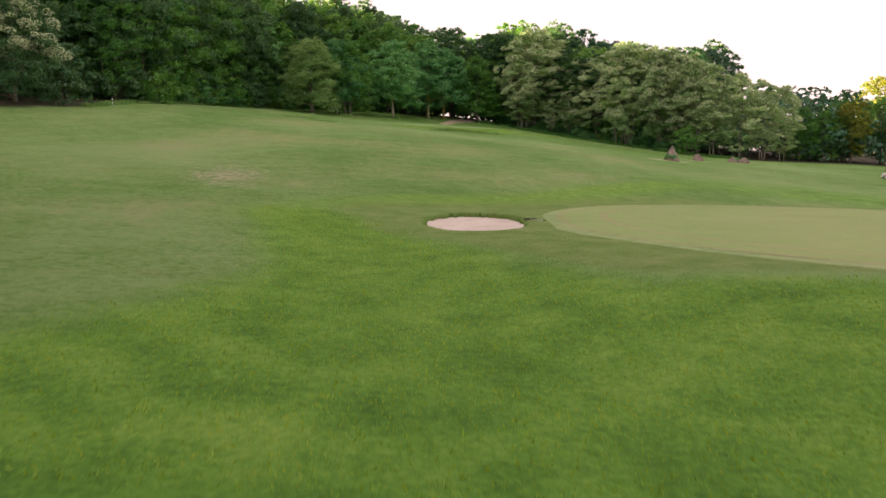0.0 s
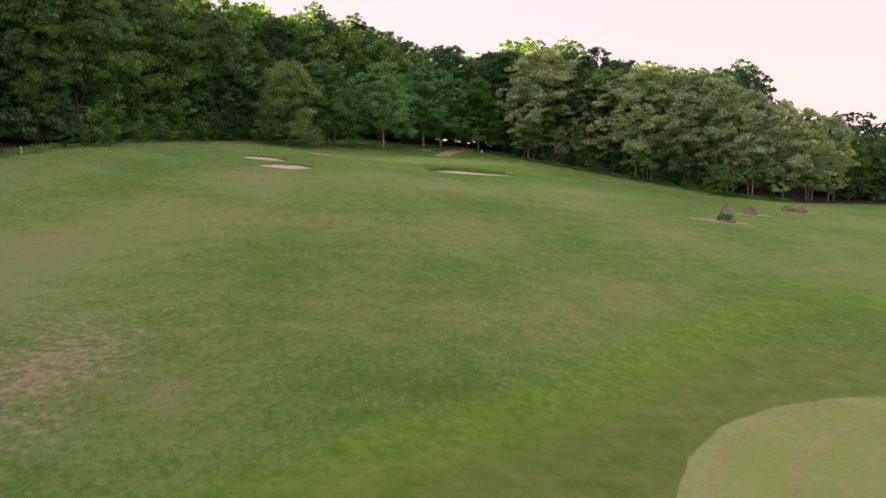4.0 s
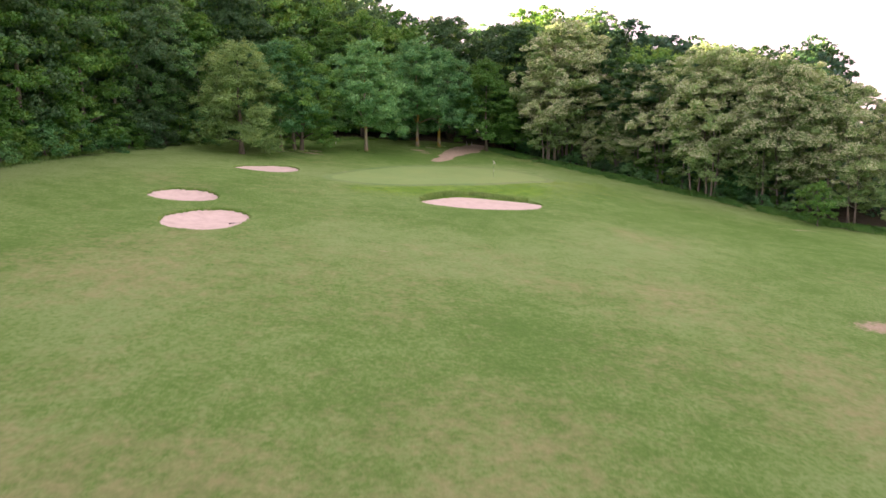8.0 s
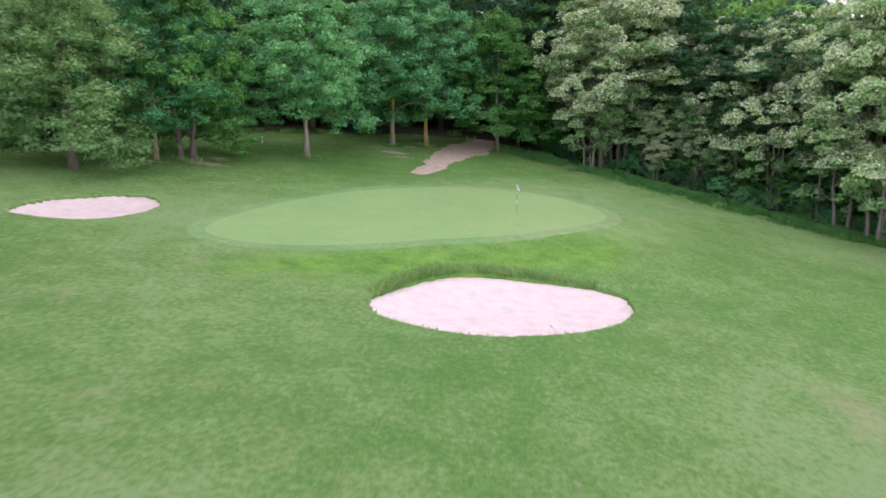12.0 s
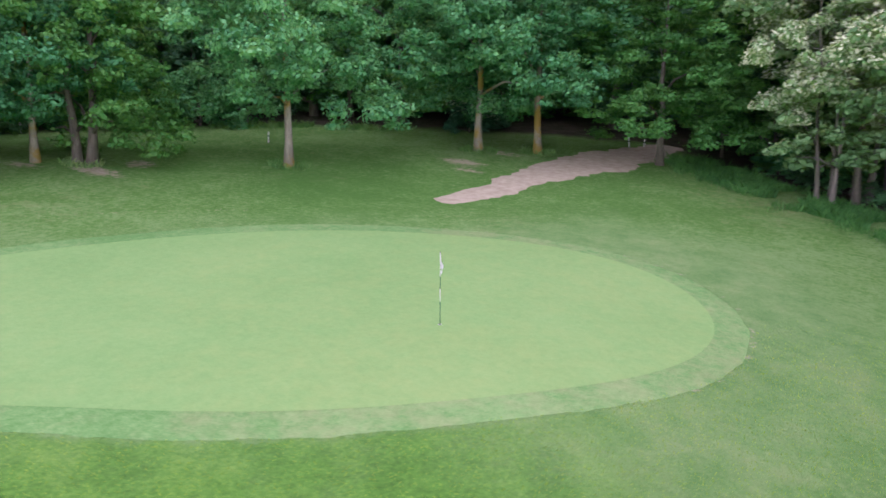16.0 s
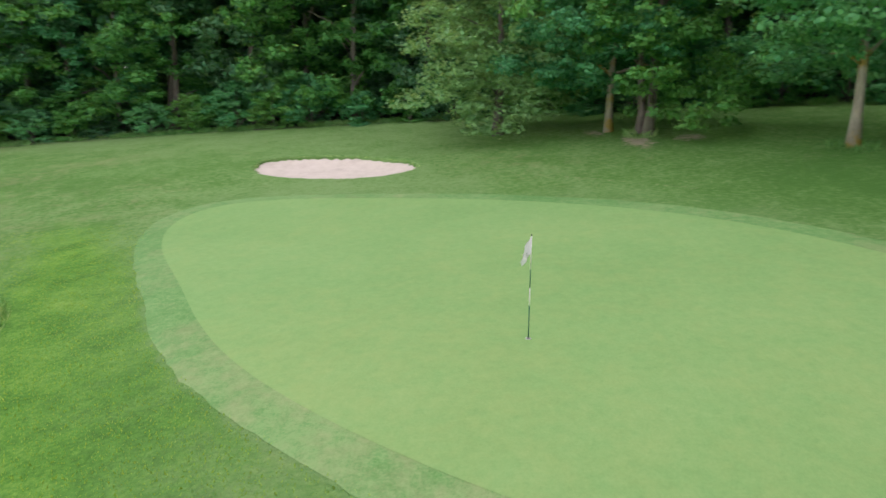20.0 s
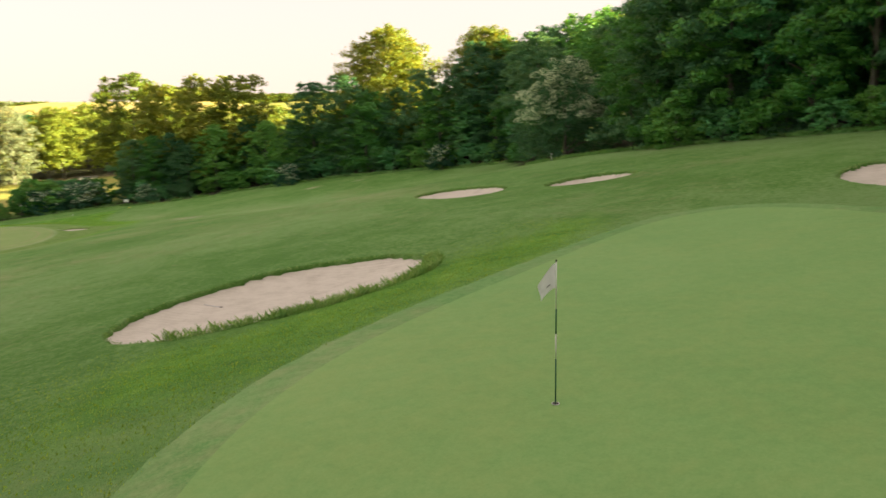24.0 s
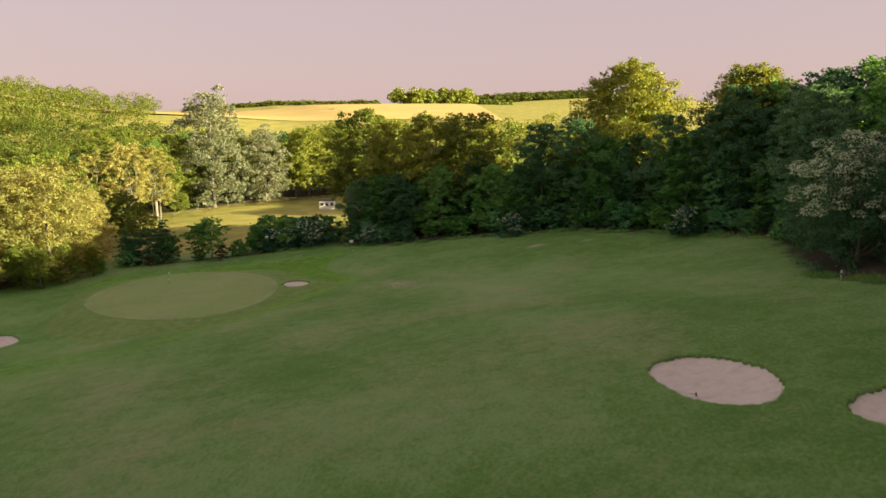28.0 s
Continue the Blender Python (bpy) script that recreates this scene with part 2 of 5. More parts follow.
M_RING = make_turf("dry_mown_line", (0.190, 0.255, 0.080), (0.250, 0.300, 0.115), (0.310, 0.335, 0.150), (0.36, 0.32, 0.19), (0.46, 0.62), depth=0.02)
M_SAND = make_sand()
M_PATH = make_plain("pale_path_gravel", (0.33, 0.30, 0.205), (0.49, 0.45, 0.325), 2.2, 0.95, depth=0.03, spec=0.1)
M_BARK = make_bark("grey_brown_bark", (0.09, 0.083, 0.066), (0.245, 0.230, 0.185))
M_BARK_MOSSY = make_bark("lichen_bark", (0.19, 0.185, 0.14), (0.42, 0.40, 0.31), (0.34, 0.26, 0.07))
M_BARK_PALE = make_bark("pale_bark", (0.15, 0.14, 0.115), (0.34, 0.32, 0.27))
L_MAPLE = make_leaf("maple_leaf", (0.058, 0.220, 0.086), (0.133, 0.392, 0.159), (0.276, 0.628, 0.247))
L_BRIGHT = make_leaf("bright_leaf", (0.056, 0.193, 0.044), (0.122, 0.339, 0.078), (0.256, 0.530, 0.143))
L_OAK = make_leaf("oak_leaf", (0.036, 0.113, 0.056), (0.074, 0.206, 0.088), (0.167, 0.342, 0.165))
L_LIME = make_leaf("lime_leaf", (0.102, 0.238, 0.085), (0.203, 0.410, 0.152), (0.340, 0.580, 0.236))
L_LOCUST = make_leaf("locust_leaf", (0.132, 0.285, 0.108), (0.265, 0.505, 0.212), (0.460, 0.700, 0.385))
L_SILVER = make_leaf("silver_leaf", (0.150, 0.205, 0.125), (0.310, 0.370, 0.250), (0.520, 0.580, 0.440))
L_WILLOW = make_leaf("willow_leaf", (0.180, 0.215, 0.060), (0.325, 0.350, 0.105), (0.475, 0.480, 0.170))
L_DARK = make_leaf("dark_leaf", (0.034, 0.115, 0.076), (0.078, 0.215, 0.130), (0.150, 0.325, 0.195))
L_RUST = make_leaf("copper_leaf", (0.05, 0.022, 0.014), (0.09, 0.04, 0.022), (0.14, 0.075, 0.035))
L_FLOWER = make_leaf("white_blossom", (0.50, 0.59, 0.36), (0.66, 0.74, 0.47), (0.80, 0.86, 0.61), 0.2, (1.0, 1.0, 0.9))
# leaf colour yellowed to carry evening sun, for the trees standing lit
L_SUNNY = make_leaf("sun_tinted_leaf", (0.078, 0.140, 0.022), (0.180, 0.262, 0.040), (0.330, 0.390, 0.075))
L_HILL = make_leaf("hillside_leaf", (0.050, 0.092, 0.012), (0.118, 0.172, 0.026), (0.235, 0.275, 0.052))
L_GRASS = make_leaf("long_grass", (0.093, 0.254, 0.058), (0.199, 0.412, 0.116), (0.415, 0.622, 0.261), 0.3)
L_LAWN = make_leaf("rough_lawn_grass", (0.130, 0.300, 0.038), (0.240, 0.470, 0.066), (0.420, 0.620, 0.130), 0.4)
M_ROCK = make_plain("weathered_rock", (0.11, 0.092, 0.072), (0.34, 0.285, 0.225), 1.9, 0.9, depth=0.12, spec=0.2)
M_WHITE = make_plain("white_paint", (0.72, 0.72, 0.70), (0.82, 0.82, 0.80), 8, 0.45, depth=0.001)
M_PINGREEN = make_plain("dark_green_paint", (0.010, 0.085, 0.042), (0.016, 0.12, 0.06), 8, 0.4, depth=0.001)
M_CLOTH = make_leaf("white_flag_cloth", (0.82, 0.82, 0.83), (0.86, 0.86, 0.87), (0.90, 0.90, 0.91), 0.5, (1.0, 1.0, 1.0))
M_CUP = make_plain("white_cup_lining", (0.6, 0.6, 0.6), (0.78, 0.78, 0.78), 8, 0.5, depth=0.001)
M_HOLE = make_plain("hole_shade", (0.02, 0.016, 0.012), (0.04, 0.03, 0.024), 5, 0.95, depth=0.01)
M_BLACK = make_plain("black_plastic", (0.02, 0.022, 0.022), (0.045, 0.048, 0.048), 8, 0.5, depth=0.002)
M_RUBBER = make_plain("black_rubber", (0.015, 0.015, 0.015), (0.035, 0.035, 0.035), 10, 0.8, depth=0.004)
M_STEEL = make_plain("brushed_steel", (0.45, 0.46, 0.47), (0.6, 0.6, 0.61), 12, 0.35, 0.9, depth=0.001)
M_WOOD = make_plain("weathered_timber", (0.16, 0.12, 0.08), (0.32, 0.26, 0.19), 4, 0.85, depth=0.01)
M_SLATE = make_plain("dark_roof_felt", (0.05, 0.05, 0.055), (0.11, 0.11, 0.115), 3, 0.8, depth=0.01)
M_GLASS = make_plain("dark_window_glass", (0.02, 0.025, 0.03), (0.04, 0.05, 0.055), 2, 0.08, depth=0.0005, spec=0.6)
M_WHEAT = make_plain("ripening_barley", (0.54, 0.42, 0.15), (0.66, 0.52, 0.21), 0.02, 0.95, depth=0.3, spec=0.05)
M_PASTURE = make_plain("far_pasture", (0.34, 0.37, 0.13), (0.50, 0.48, 0.17), 0.012, 0.95, depth=0.3, spec=0.05)


# ---------------------------------------------------------------- the lie of the land
BUMPS = [(11.5, 131, 4.5, 0.12), (7, 135, 4.0, -0.42), (-1, 130.5, 4, -0.38), (-19, 115, 7.5, -0.5), (-18, 143, 5.5, -0.3), (-42, 66, 16, -1.9), (48, 72, 18, -1.7), (5, 131, 9, 0.25), (13, 146, 9, 0.819), (-8, 151, 9, -0.321), (24, 48, 9, -1.534),
         (-17, 112.5, 6, 0.24), (-21.3, 120, 5, 0.12), (-21.5, 137, 5, 0.25), (0.8, 167, 4.5, -0.36), (9.3, 180, 4, 0.22), (-19, 158.5, 4, 0.15), (-12, 5, 7, -0.15), (38, 43, 9, -0.45), (4, 139.5, 4, 0.18), (12, 145, 3.5, 0.18)]
SWELLS = {-60: (-2.243, 1.197, 2.636), 0: (0.335, -0.969, -0.618), 40: (-1.414, -2.756, 0.331), 80: (0.167, -0.075, -0.139),
          120: (0.049, 0.224, -1.551), 160: (-0.04, -0.298, -0.69), 205: (1.195, 2.233, 0.427)}
BUMPS += [(gx, gy, 34, amp) for gy, row in SWELLS.items() for gx, amp in zip((-40, 0, 40), row)]
HILLS = [(255, -430, 150, 130, 50), (-900, -2400, 1300, 500, 52), (900, -2500, 900, 500, 55), (-260, -950, 420, 420, 38), (700, -1200, 500, 500, 30),
         (-1000, -1800, 420, 380, 46), (-160, 190, 90, 130, 12)]


def soft_clip(v, lo, hi):
    return np.clip(v, lo, hi)


def relief(x, y):
    """The height of the ground before bunkers are dug."""
    x, y = np.asarray(x, float), np.asarray(y, float)
    cx, cy = soft_clip(x, -85, 105), soft_clip(y, -95, 240)
    z = 8.246 - 0.091 * cx + 0.066 * cy
    for bx, by, s, amp in BUMPS:
        z = z + amp * np.exp(-((cx - bx) ** 2 + (cy - by) ** 2) / (2 * s * s))
    # the lower green lies on a nearly level platform
    q = np.sqrt(((x - 16.4) / 12.5) ** 2 + ((y - 33.7) / 15.6) ** 2)
    w = np.clip((1.75 - q) / 0.65, 0, 1)
    w = w * w * (3 - 2 * w)
    z = z + w * (6.353 + 0.012 * (y - 34) - 0.023 * (x - 15) - z)
    # the small bunker faces down the fairway
    z = z + 0.065 * (y - 34.2) * np.exp(-((x - 1.15) ** 2 / 12.5 + (y - 34.2) ** 2 / 18))
    for hx, hy, sx, sy, amp in HILLS:
        z = z + amp * np.exp(-((x - hx) ** 2 / (2 * sx * sx) + (y - hy) ** 2 / (2 * sy * sy))) * np.clip((np.hypot(x - 10, y - 75) - 130) / 120, 0, 1)
    return z


class Blob:
    """A rounded outline: centre, half-lengths, turn in degrees, and lobes."""

    def __init__(self, cx, cy, a, b, turn, seed, wob=0.06, bulges=(), lobes=()):
        self.bulges = bulges
        self.c, self.a, self.b, self.t = (cx, cy), a, b, radians(turn)
        r = random.Random(seed)
        self.lobes = [(k, wob * r.uniform(0.4, 1.0) / k ** 0.6, r.uniform(0, 6.28)) for k in (2, 3, 4, 5)] + list(lobes)

    def edge(self, th):
        """Radius factor by angle."""
        out = 1 + sum(amp * np.cos(k * th + ph) for k, amp, ph in self.lobes)
        for mid, amp, wide in self.bulges:
            out = out + amp * np.exp(-((np.mod(th - mid + math.pi, 2 * math.pi) - math.pi) / wide) ** 2)
        return out

    def depth(self, x, y):
        """About how far inside the outline, in metres; negative outside."""
        dx, dy = np.asarray(x, float) - self.c[0], np.asarray(y, float) - self.c[1]
        u, v = (dx * math.cos(self.t) + dy * math.sin(self.t)) / self.a, (-dx * math.sin(self.t) + dy * math.cos(self.t)) / self.b
        r = np.hypot(u, v)
        return (self.edge(np.arctan2(v, u)) - r) * np.hypot(dx, dy) / np.maximum(r, 1e-3) * np.where(r > 0.05, 1, 0) + np.where(r > 0.05, 0, min(self.a, self.b))

    def at(self, th, k, extra=0.0):
        """The point at an angle, at the share k of the radius, plus metres."""
        e = self.edge(th) * k
        u, v = self.a * e * np.cos(th) + extra * np.cos(th), self.b * e * np.sin(th) + extra * np.sin(th)
        return self.c[0] + u * math.cos(self.t) - v * math.sin(self.t), self.c[1] + u * math.sin(self.t) + v * math.cos(self.t)


GREEN_UP = Blob(2.1, 149.0, 14.95, 8.05, 38.6, 3, 0.0, lobes=((1, 0.011, -1.53), (2, 0.037, 1.12), (3, 0.062, 2.85), (4, 0.020, -1.08)))
GREEN_LOW = Blob(16.8, 33.6, 15.6, 12.4, 97, 5, 0.03)
PITS = {  # outline, depth
    "round": (Blob(1.15, 34.25, 1.95, 2.85, 0, 11, 0.05), 0.10),
    "pear": (Blob(-16.55, 110.75, 4.7, 2.9, 82, 12, 0.06), 0.36),
    "oval": (Blob(-21.0, 119.9, 3.2, 2.9, 75, 13, 0.06), 0.40),
    "long": (Blob(-18.65, 142.6, 4.9, 2.85, 63, 14, 0.06), 0.35),
    "front": (Blob(5.25, 131.7, 6.3, 4.65, 19, 15, 0.04), 0.42),
    "low": (Blob(38.5, 47.5, 4.6, 3.0, 75, 16, 0.12), 0.45),
}


def ground_z(x, y):
    """The ground as it lies, with the bunkers dug out of it."""
    z = relief(x, y)
    for blob, deep in PITS.values():
        d = blob.depth(x, y)
        z = z - (deep + 0.35) * np.clip((d + 0.65) / 0.6, 0, 1)
    return z


def gz(x, y):
    return float(relief(x, y))


# ---------------------------------------------------------------- helpers for meshes
def mesh_from(name, verts, faces, smooth=True):
    me = bpy.data.meshes.new(name)
    me.from_pydata([tuple(v) for v in verts], [], [tuple(f) for f in faces])
    if smooth:
        me.polygons.foreach_set("use_smooth", [True] * len(me.polygons))
    me.update()
    return me


def quads_mesh(name, verts, count):
    """A mesh of loose four-cornered pieces, from 4 x count corners."""
    me = bpy.data.meshes.new(name)
    me.vertices.add(4 * count)
    me.vertices.foreach_set("co", np.asarray(verts, np.float32).ravel())
    me.loops.add(4 * count)
    me.loops.foreach_set("vertex_index", np.arange(4 * count, dtype=np.int32))
    me.polygons.add(count)
    me.polygons.foreach_set("loop_start", np.arange(0, 4 * count, 4, dtype=np.int32))
    me.polygons.foreach_set("loop_total", np.full(count, 4, np.int32))
    me.update(calc_edges=True)
    me.validate()
    return me


def place(name, me, mat, parent=None, label="", at=None):
    if mat is not None and not me.materials:
        me.materials.append(mat)
    ob = new(name, me)
    if parent is not None:
        ob.parent = parent
    if at is not None:
        ob.matrix_basis = at
    if label:
        ob["label"] = label
    return ob


def thing(name, label, category, group="", kind="", at=None):
    e = new(name)
    e.empty_display_size = 0.3
    if at is not None:
        e.matrix_basis = at
    return tagged(e, label, category, group, kind)


def part(name, bm, mat, parent, label="", at=None):
    me = bpy.data.meshes.new(name)
    bm.to_mesh(me)
    bm.free()
    return place(name, me, mat, parent, label, at)


def tube(bm, pts, radii, sides=8, cap=True):
    """A tapered tube along points."""
    rings = []
    pts = [Vector(p) for p in pts]
    for i, (p, r) in enumerate(zip(pts, radii)):
        d = (pts[min(i + 1, len(pts) - 1)] - pts[max(i - 1, 0)]).normalized()
        s = d.orthogonal().normalized() if abs(d.z) < 0.95 else Vector((1, 0, 0)).cross(d).normalized()
        q = d.cross(s)
        rings.append([bm.verts.new(p + r * (math.cos(6.2832 * k / sides) * s + math.sin(6.2832 * k / sides) * q)) for k in range(sides)])
    for a, b in zip(rings, rings[1:]):
        for k in range(sides):
            f = bm.faces.new((a[k], a[(k + 1) % sides], b[(k + 1) % sides], b[k]))
            f.smooth = True
    if cap:
        bm.faces.new(rings[-1])
        bm.faces.new(list(reversed(rings[0])))
    return bm


def box(bm, cx, cy, cz, sx, sy, sz, bevel=0.0, turn=0.0):
    r = bmesh.ops.create_cube(bm, size=1.0, matrix=Matrix.Translation((cx, cy, cz)) @ Matrix.Rotation(turn, 4, "Z") @ Matrix.Diagonal((sx, sy, sz, 1)))
    if bevel:
        es = list({e for v in r["verts"] for e in v.link_edges})
        bmesh.ops.bevel(bm, geom=es, offset=bevel, segments=2, affect="EDGES")
    return bm


# ---------------------------------------------------------------- ground
CLEARING = [(-38, 92), (-38, 110), (-38, 125), (-36.5, 140), (-34, 150), (-30, 160), (-25, 168), (-17, 176), (-8, 181), (0, 185), (8.5, 187), (11.5, 181), (18.5, 176.8),
            (24.5, 172.5), (28.5, 168), (33, 163.4), (36.5, 160), (40, 155.5), (42, 152), (44, 143), (47, 138.5), (53, 136), (63, 139), (78, 144), (112, 138), (118, 80), (100, 26),
            (48, 9.5), (41, 5), (33, -2), (22.7, -1), (12.5, 0), (2, -0.5), (-8.6, 0.5), (-18, 10), (-27.6, 15), (-36, 21.7), (-43.7, 29), (-52.5, 49), (-56, 65), (-47, 79)]


LUSH_SLOPE = [(-7.2, 36), (-6.8, 32.8), (-5.8, 28.9), (-4.9, 25.7), (-4.2, 22.6), (-6, 17), (-9, 8), (32, 8), (34, 20), (20, 18.5), (8, 20.3), (3.9, 20.9), (2.1, 23.5), (0.8, 26.4), (-0.6, 29.2), (-2.5, 33.4), (-4.7, 37)]
LOW_APRON = [(-4.7, 37.2), (-4.3, 40.5), (-0.8, 44.5), (2.6, 47.4), (7.4, 52.5), (14.7, 57), (26, 55), (33, 45), (33, 22), (20, 20), (8, 21), (3.9, 21.6), (2.1, 24.2), (0.8, 27), (-0.6, 29.8), (-2.5, 34)]
BANK = [(-7.0, 33.5), (-6.4, 37.2), (-4.1, 40.8), (-0.9, 43.6), (2.8, 46.8), (5.7, 50), (9.5, 54.6), (13.9, 58.9), (18, 63)]


def line_near(line, x, y):
    """Metres from a line of points."""
    near = np.full(np.shape(x), 1e9)
    for (x0, y0), (x1, y1) in zip(line, line[1:]):
        k = np.clip(((x - x0) * (x1 - x0) + (y - y0) * (y1 - y0)) / ((x1 - x0) ** 2 + (y1 - y0) ** 2), 0, 1)
        near = np.minimum(near, np.hypot(x - x0 - k * (x1 - x0), y - y0 - k * (y1 - y0)))
    return near


def inside_of(ring, x, y):
    """Metres outside a closed outline, negative within it."""
    x, y = np.asarray(x, float), np.asarray(y, float)
    best, inside = np.full(x.shape, 1e9), np.zeros(x.shape, bool)
    for (x0, y0), (x1, y1) in zip(ring, ring[1:] + ring[:1]):
        ex, ey = x1 - x0, y1 - y0
        k = np.clip(((x - x0) * ex + (y - y0) * ey) / (ex * ex + ey * ey), 0, 1)
        best = np.minimum(best, np.hypot(x - x0 - k * ex, y - y0 - k * ey))
        if y0 != y1:
            inside ^= ((y0 > y) != (y1 > y)) & (x < ex * (y - y0) / ey + x0)
    return np.where(inside, -best, best)


def clearing_depth(x, y):
    """Metres outside the clearing (positive among the trees, negative on the course)."""
    return inside_of(CLEARING, x, y)


def stretch(lo, hi, step, far):
    near = np.arange(lo, hi + step / 2, step)
    out, g, v = [], step * 1.25, 0.0
    while v < far:
        v += g
        g = min(g * 1.18, 90)
        out.append(v)
    out = np.array(out)
    return np.concatenate([lo - out[::-1], near, hi + out])


def ground_layers(me, gx, gy):
    """How the grass grows: long, bare, wooded, or meadow, stored with the mesh."""
    def store(name, values):
        a = me.attributes.new(name, "FLOAT", "POINT")
        a.data.foreach_set("value", values.astype(np.float32).ravel())

    meadow = np.exp(-(((gx - 8) / 60) ** 4 + ((gy + 55) / 50) ** 4))
    store("meadow", np.maximum(meadow, np.clip((np.hypot(gx - 10, gy - 75) - 300) / 100, 0, 1)))
    store("wild", np.where(meadow > 0.3, -6, clearing_depth(gx, gy)))
    lush = sum(np.exp(-(((gx - cx) / sx) ** 2 + ((gy - cy) / sy) ** 2)) * k for cx, cy, sx, sy, k in
               ((9, 57, 6, 4, 0.4), (22, 64, 12, 5, 0.4), (17, 151, 3.5, 8, 0.25), (24, 72, 12, 6, 0.35), (36, 62, 10, 10, 0.5), (8, 127, 9, 4, 0.25)))
    # the long-grassed slope below the lower green
    lush = lush + np.clip(0.5 - inside_of(LUSH_SLOPE, gx, gy) / 3.6, 0, 1)
    # the lush rough under the lower side of the upper green, cut sharp along its collar
    d = GREEN_UP.depth(gx, gy)
    side = np.clip(((gx - 2.2) * 0.62 - (gy - 149) * 0.78 - 3.0) / 4.0, 0, 1)
    lush = lush + 0.8 * side * np.clip((-0.95 - d) / 0.25, 0, 1) * np.clip((11.0 + d) / 7.0, 0, 1) * np.clip((15.5 - gx) / 4 + 0.3, 0.3, 1)
    store("lush", lush)
    # short, pale turf round the upper end of that green
    store("pale", np.clip((d + 11.0) / 9.0, 0, 1) * np.clip((gx + 0.4 * (gy - 149) - 8) / 8, 0, 1) + 0.45 * np.clip((d + 5.0) / 3.5, 0, 1))
    apron = np.clip(0.5 - inside_of(LOW_APRON, gx, gy) / 1.2, 0, 1)
    bank = 0.8 * np.exp(-(line_near(BANK, gx, gy) / 1.3) ** 2) + 0.9 * np.exp(-(line_near(BANK[3:], gx + 1.2, gy - 0.4) / 0.8) ** 2)
    apron = np.maximum(apron, np.clip((PITS["round"][0].depth(gx, gy) + 2.6) / 0.8, 0, 1))
    store("apron", apron)
    store("bank", np.clip(bank, 0, 1))
    store("dry", np.exp(-(((gx + 2) / 42) ** 2 + ((gy - 78) / 42) ** 2)))
    # the entry at (-6, 24) paints a sun fleck; the others are worn ground
    bare = sum(np.exp(-(((gx - cx) / sx) ** 2 + ((gy - cy) / sy) ** 2)) * k for cx, cy, sx, sy, k in
               ((-11.6, 46.5, 3.2, 4.5, 0.42), (-14, 51, 8, 6, 0.33), (-9.5, 42.8, 3, 2, 0.30), (-6, 24, 2.4, 1.1, 0.46), (-2, 112.9, 0.7, 0.6, 0.5), (5.7, 116, 0.6, 0.5, 0.62), (-3.2, 105.4, 0.7, 0.5, 0.5), (-2.9, 109.5, 0.5, 0.4, 0.45), (0.2, 121.3, 0.5, 0.5, 0.5), (-0.4, 122.3, 0.5, 0.4, 0.5), (1.4, 122.3, 0.6, 0.4, 0.5), (-6, 58, 13, 6, 0.25), (-22, 62, 12, 8, 0.22), (0, 100, 14, 12, 0.14), (27.9, 98.2, 3.4, 1.7, 1.15), (35.9, 109.4, 2.8, 1.2, 1.1), (45.1, 118.4, 3.0, 1.1, 1.15),
                (-16.3, 158.6, 2.2, 0.8, 0.95), (-15.8, 161.2, 1.3, 1.1, 0.8), (-20.2, 157.2, 1.9, 0.6, 0.8), (-1.6, 173.4, 1.9, 0.8, 0.95), (-0.6, 171.8, 1.5, 0.6, 0.7), (-0.6, 177.0, 2.6, 0.9, 0.7), (-36, 36, 2.5, 1.2, 0.8), (-43, 40, 2, 1.0, 0.7), (-8.4, 150.7, 1.0, 0.3, 0.5), (40.5, 136.5, 3, 0.6, 0.7)))
    bare = bare + 0.56 * np.exp(-((GREEN_UP.depth(gx, gy) + 1.2) / 0.25) ** 2) * np.clip((gx + gy - 150) / 12, 0, 1)
    bare = bare + 0.42 * np.exp(-(line_near([(-15.4, 149.4), (-11.4, 153.2), (-7.2, 156.8), (-5.0, 158.5)], gx, gy) / 0.35) ** 2)
    # worn wheel tracks of the mowers
    for worn in ([(18.8, 87.6), (13.5, 78.8), (9.4, 73.1), (6.1, 69.2)], [(21.7, 86.4), (15.9, 76.7), (11.4, 70.8), (7.9, 67.1)]):
        bare = np.maximum(bare, 0.36 * np.exp(-(line_near(worn, gx, gy) / 0.5) ** 2))
    store("bare", bare)


def build_ground():
    xs, ys = stretch(-46, 60, 0.55, 2700), stretch(4, 182, 0.55, 2800)
    gx, gy = np.meshgrid(xs, ys)
    z = ground_z(gx, gy)
    nx, ny = len(xs), len(ys)
    me = bpy.data.meshes.new("ground")
    me.vertices.add(nx * ny)
    me.vertices.foreach_set("co", np.stack([gx, gy, z], -1).astype(np.float32).ravel())
    i = (np.arange(ny - 1)[:, None] * nx + np.arange(nx - 1)[None]).ravel()
    f = np.stack([i, i + 1, i + nx + 1, i + nx], -1).astype(np.int32)
    me.loops.add(f.size)
    me.loops.foreach_set("vertex_index", f.ravel())
    me.polygons.add(len(f))
    me.polygons.foreach_set("loop_start", np.arange(0, f.size, 4, dtype=np.int32))
    me.polygons.foreach_set("loop_total", np.full(len(f), 4, np.int32))
    me.polygons.foreach_set("use_smooth", np.ones(len(f), bool))
    me.update(calc_edges=True)
    ground_layers(me, gx, gy)
    me.materials.append(M_GROUND)
    return tagged(new("ground", me), "rolling mown grass fairway with dry patches", "ground", kind="structure")


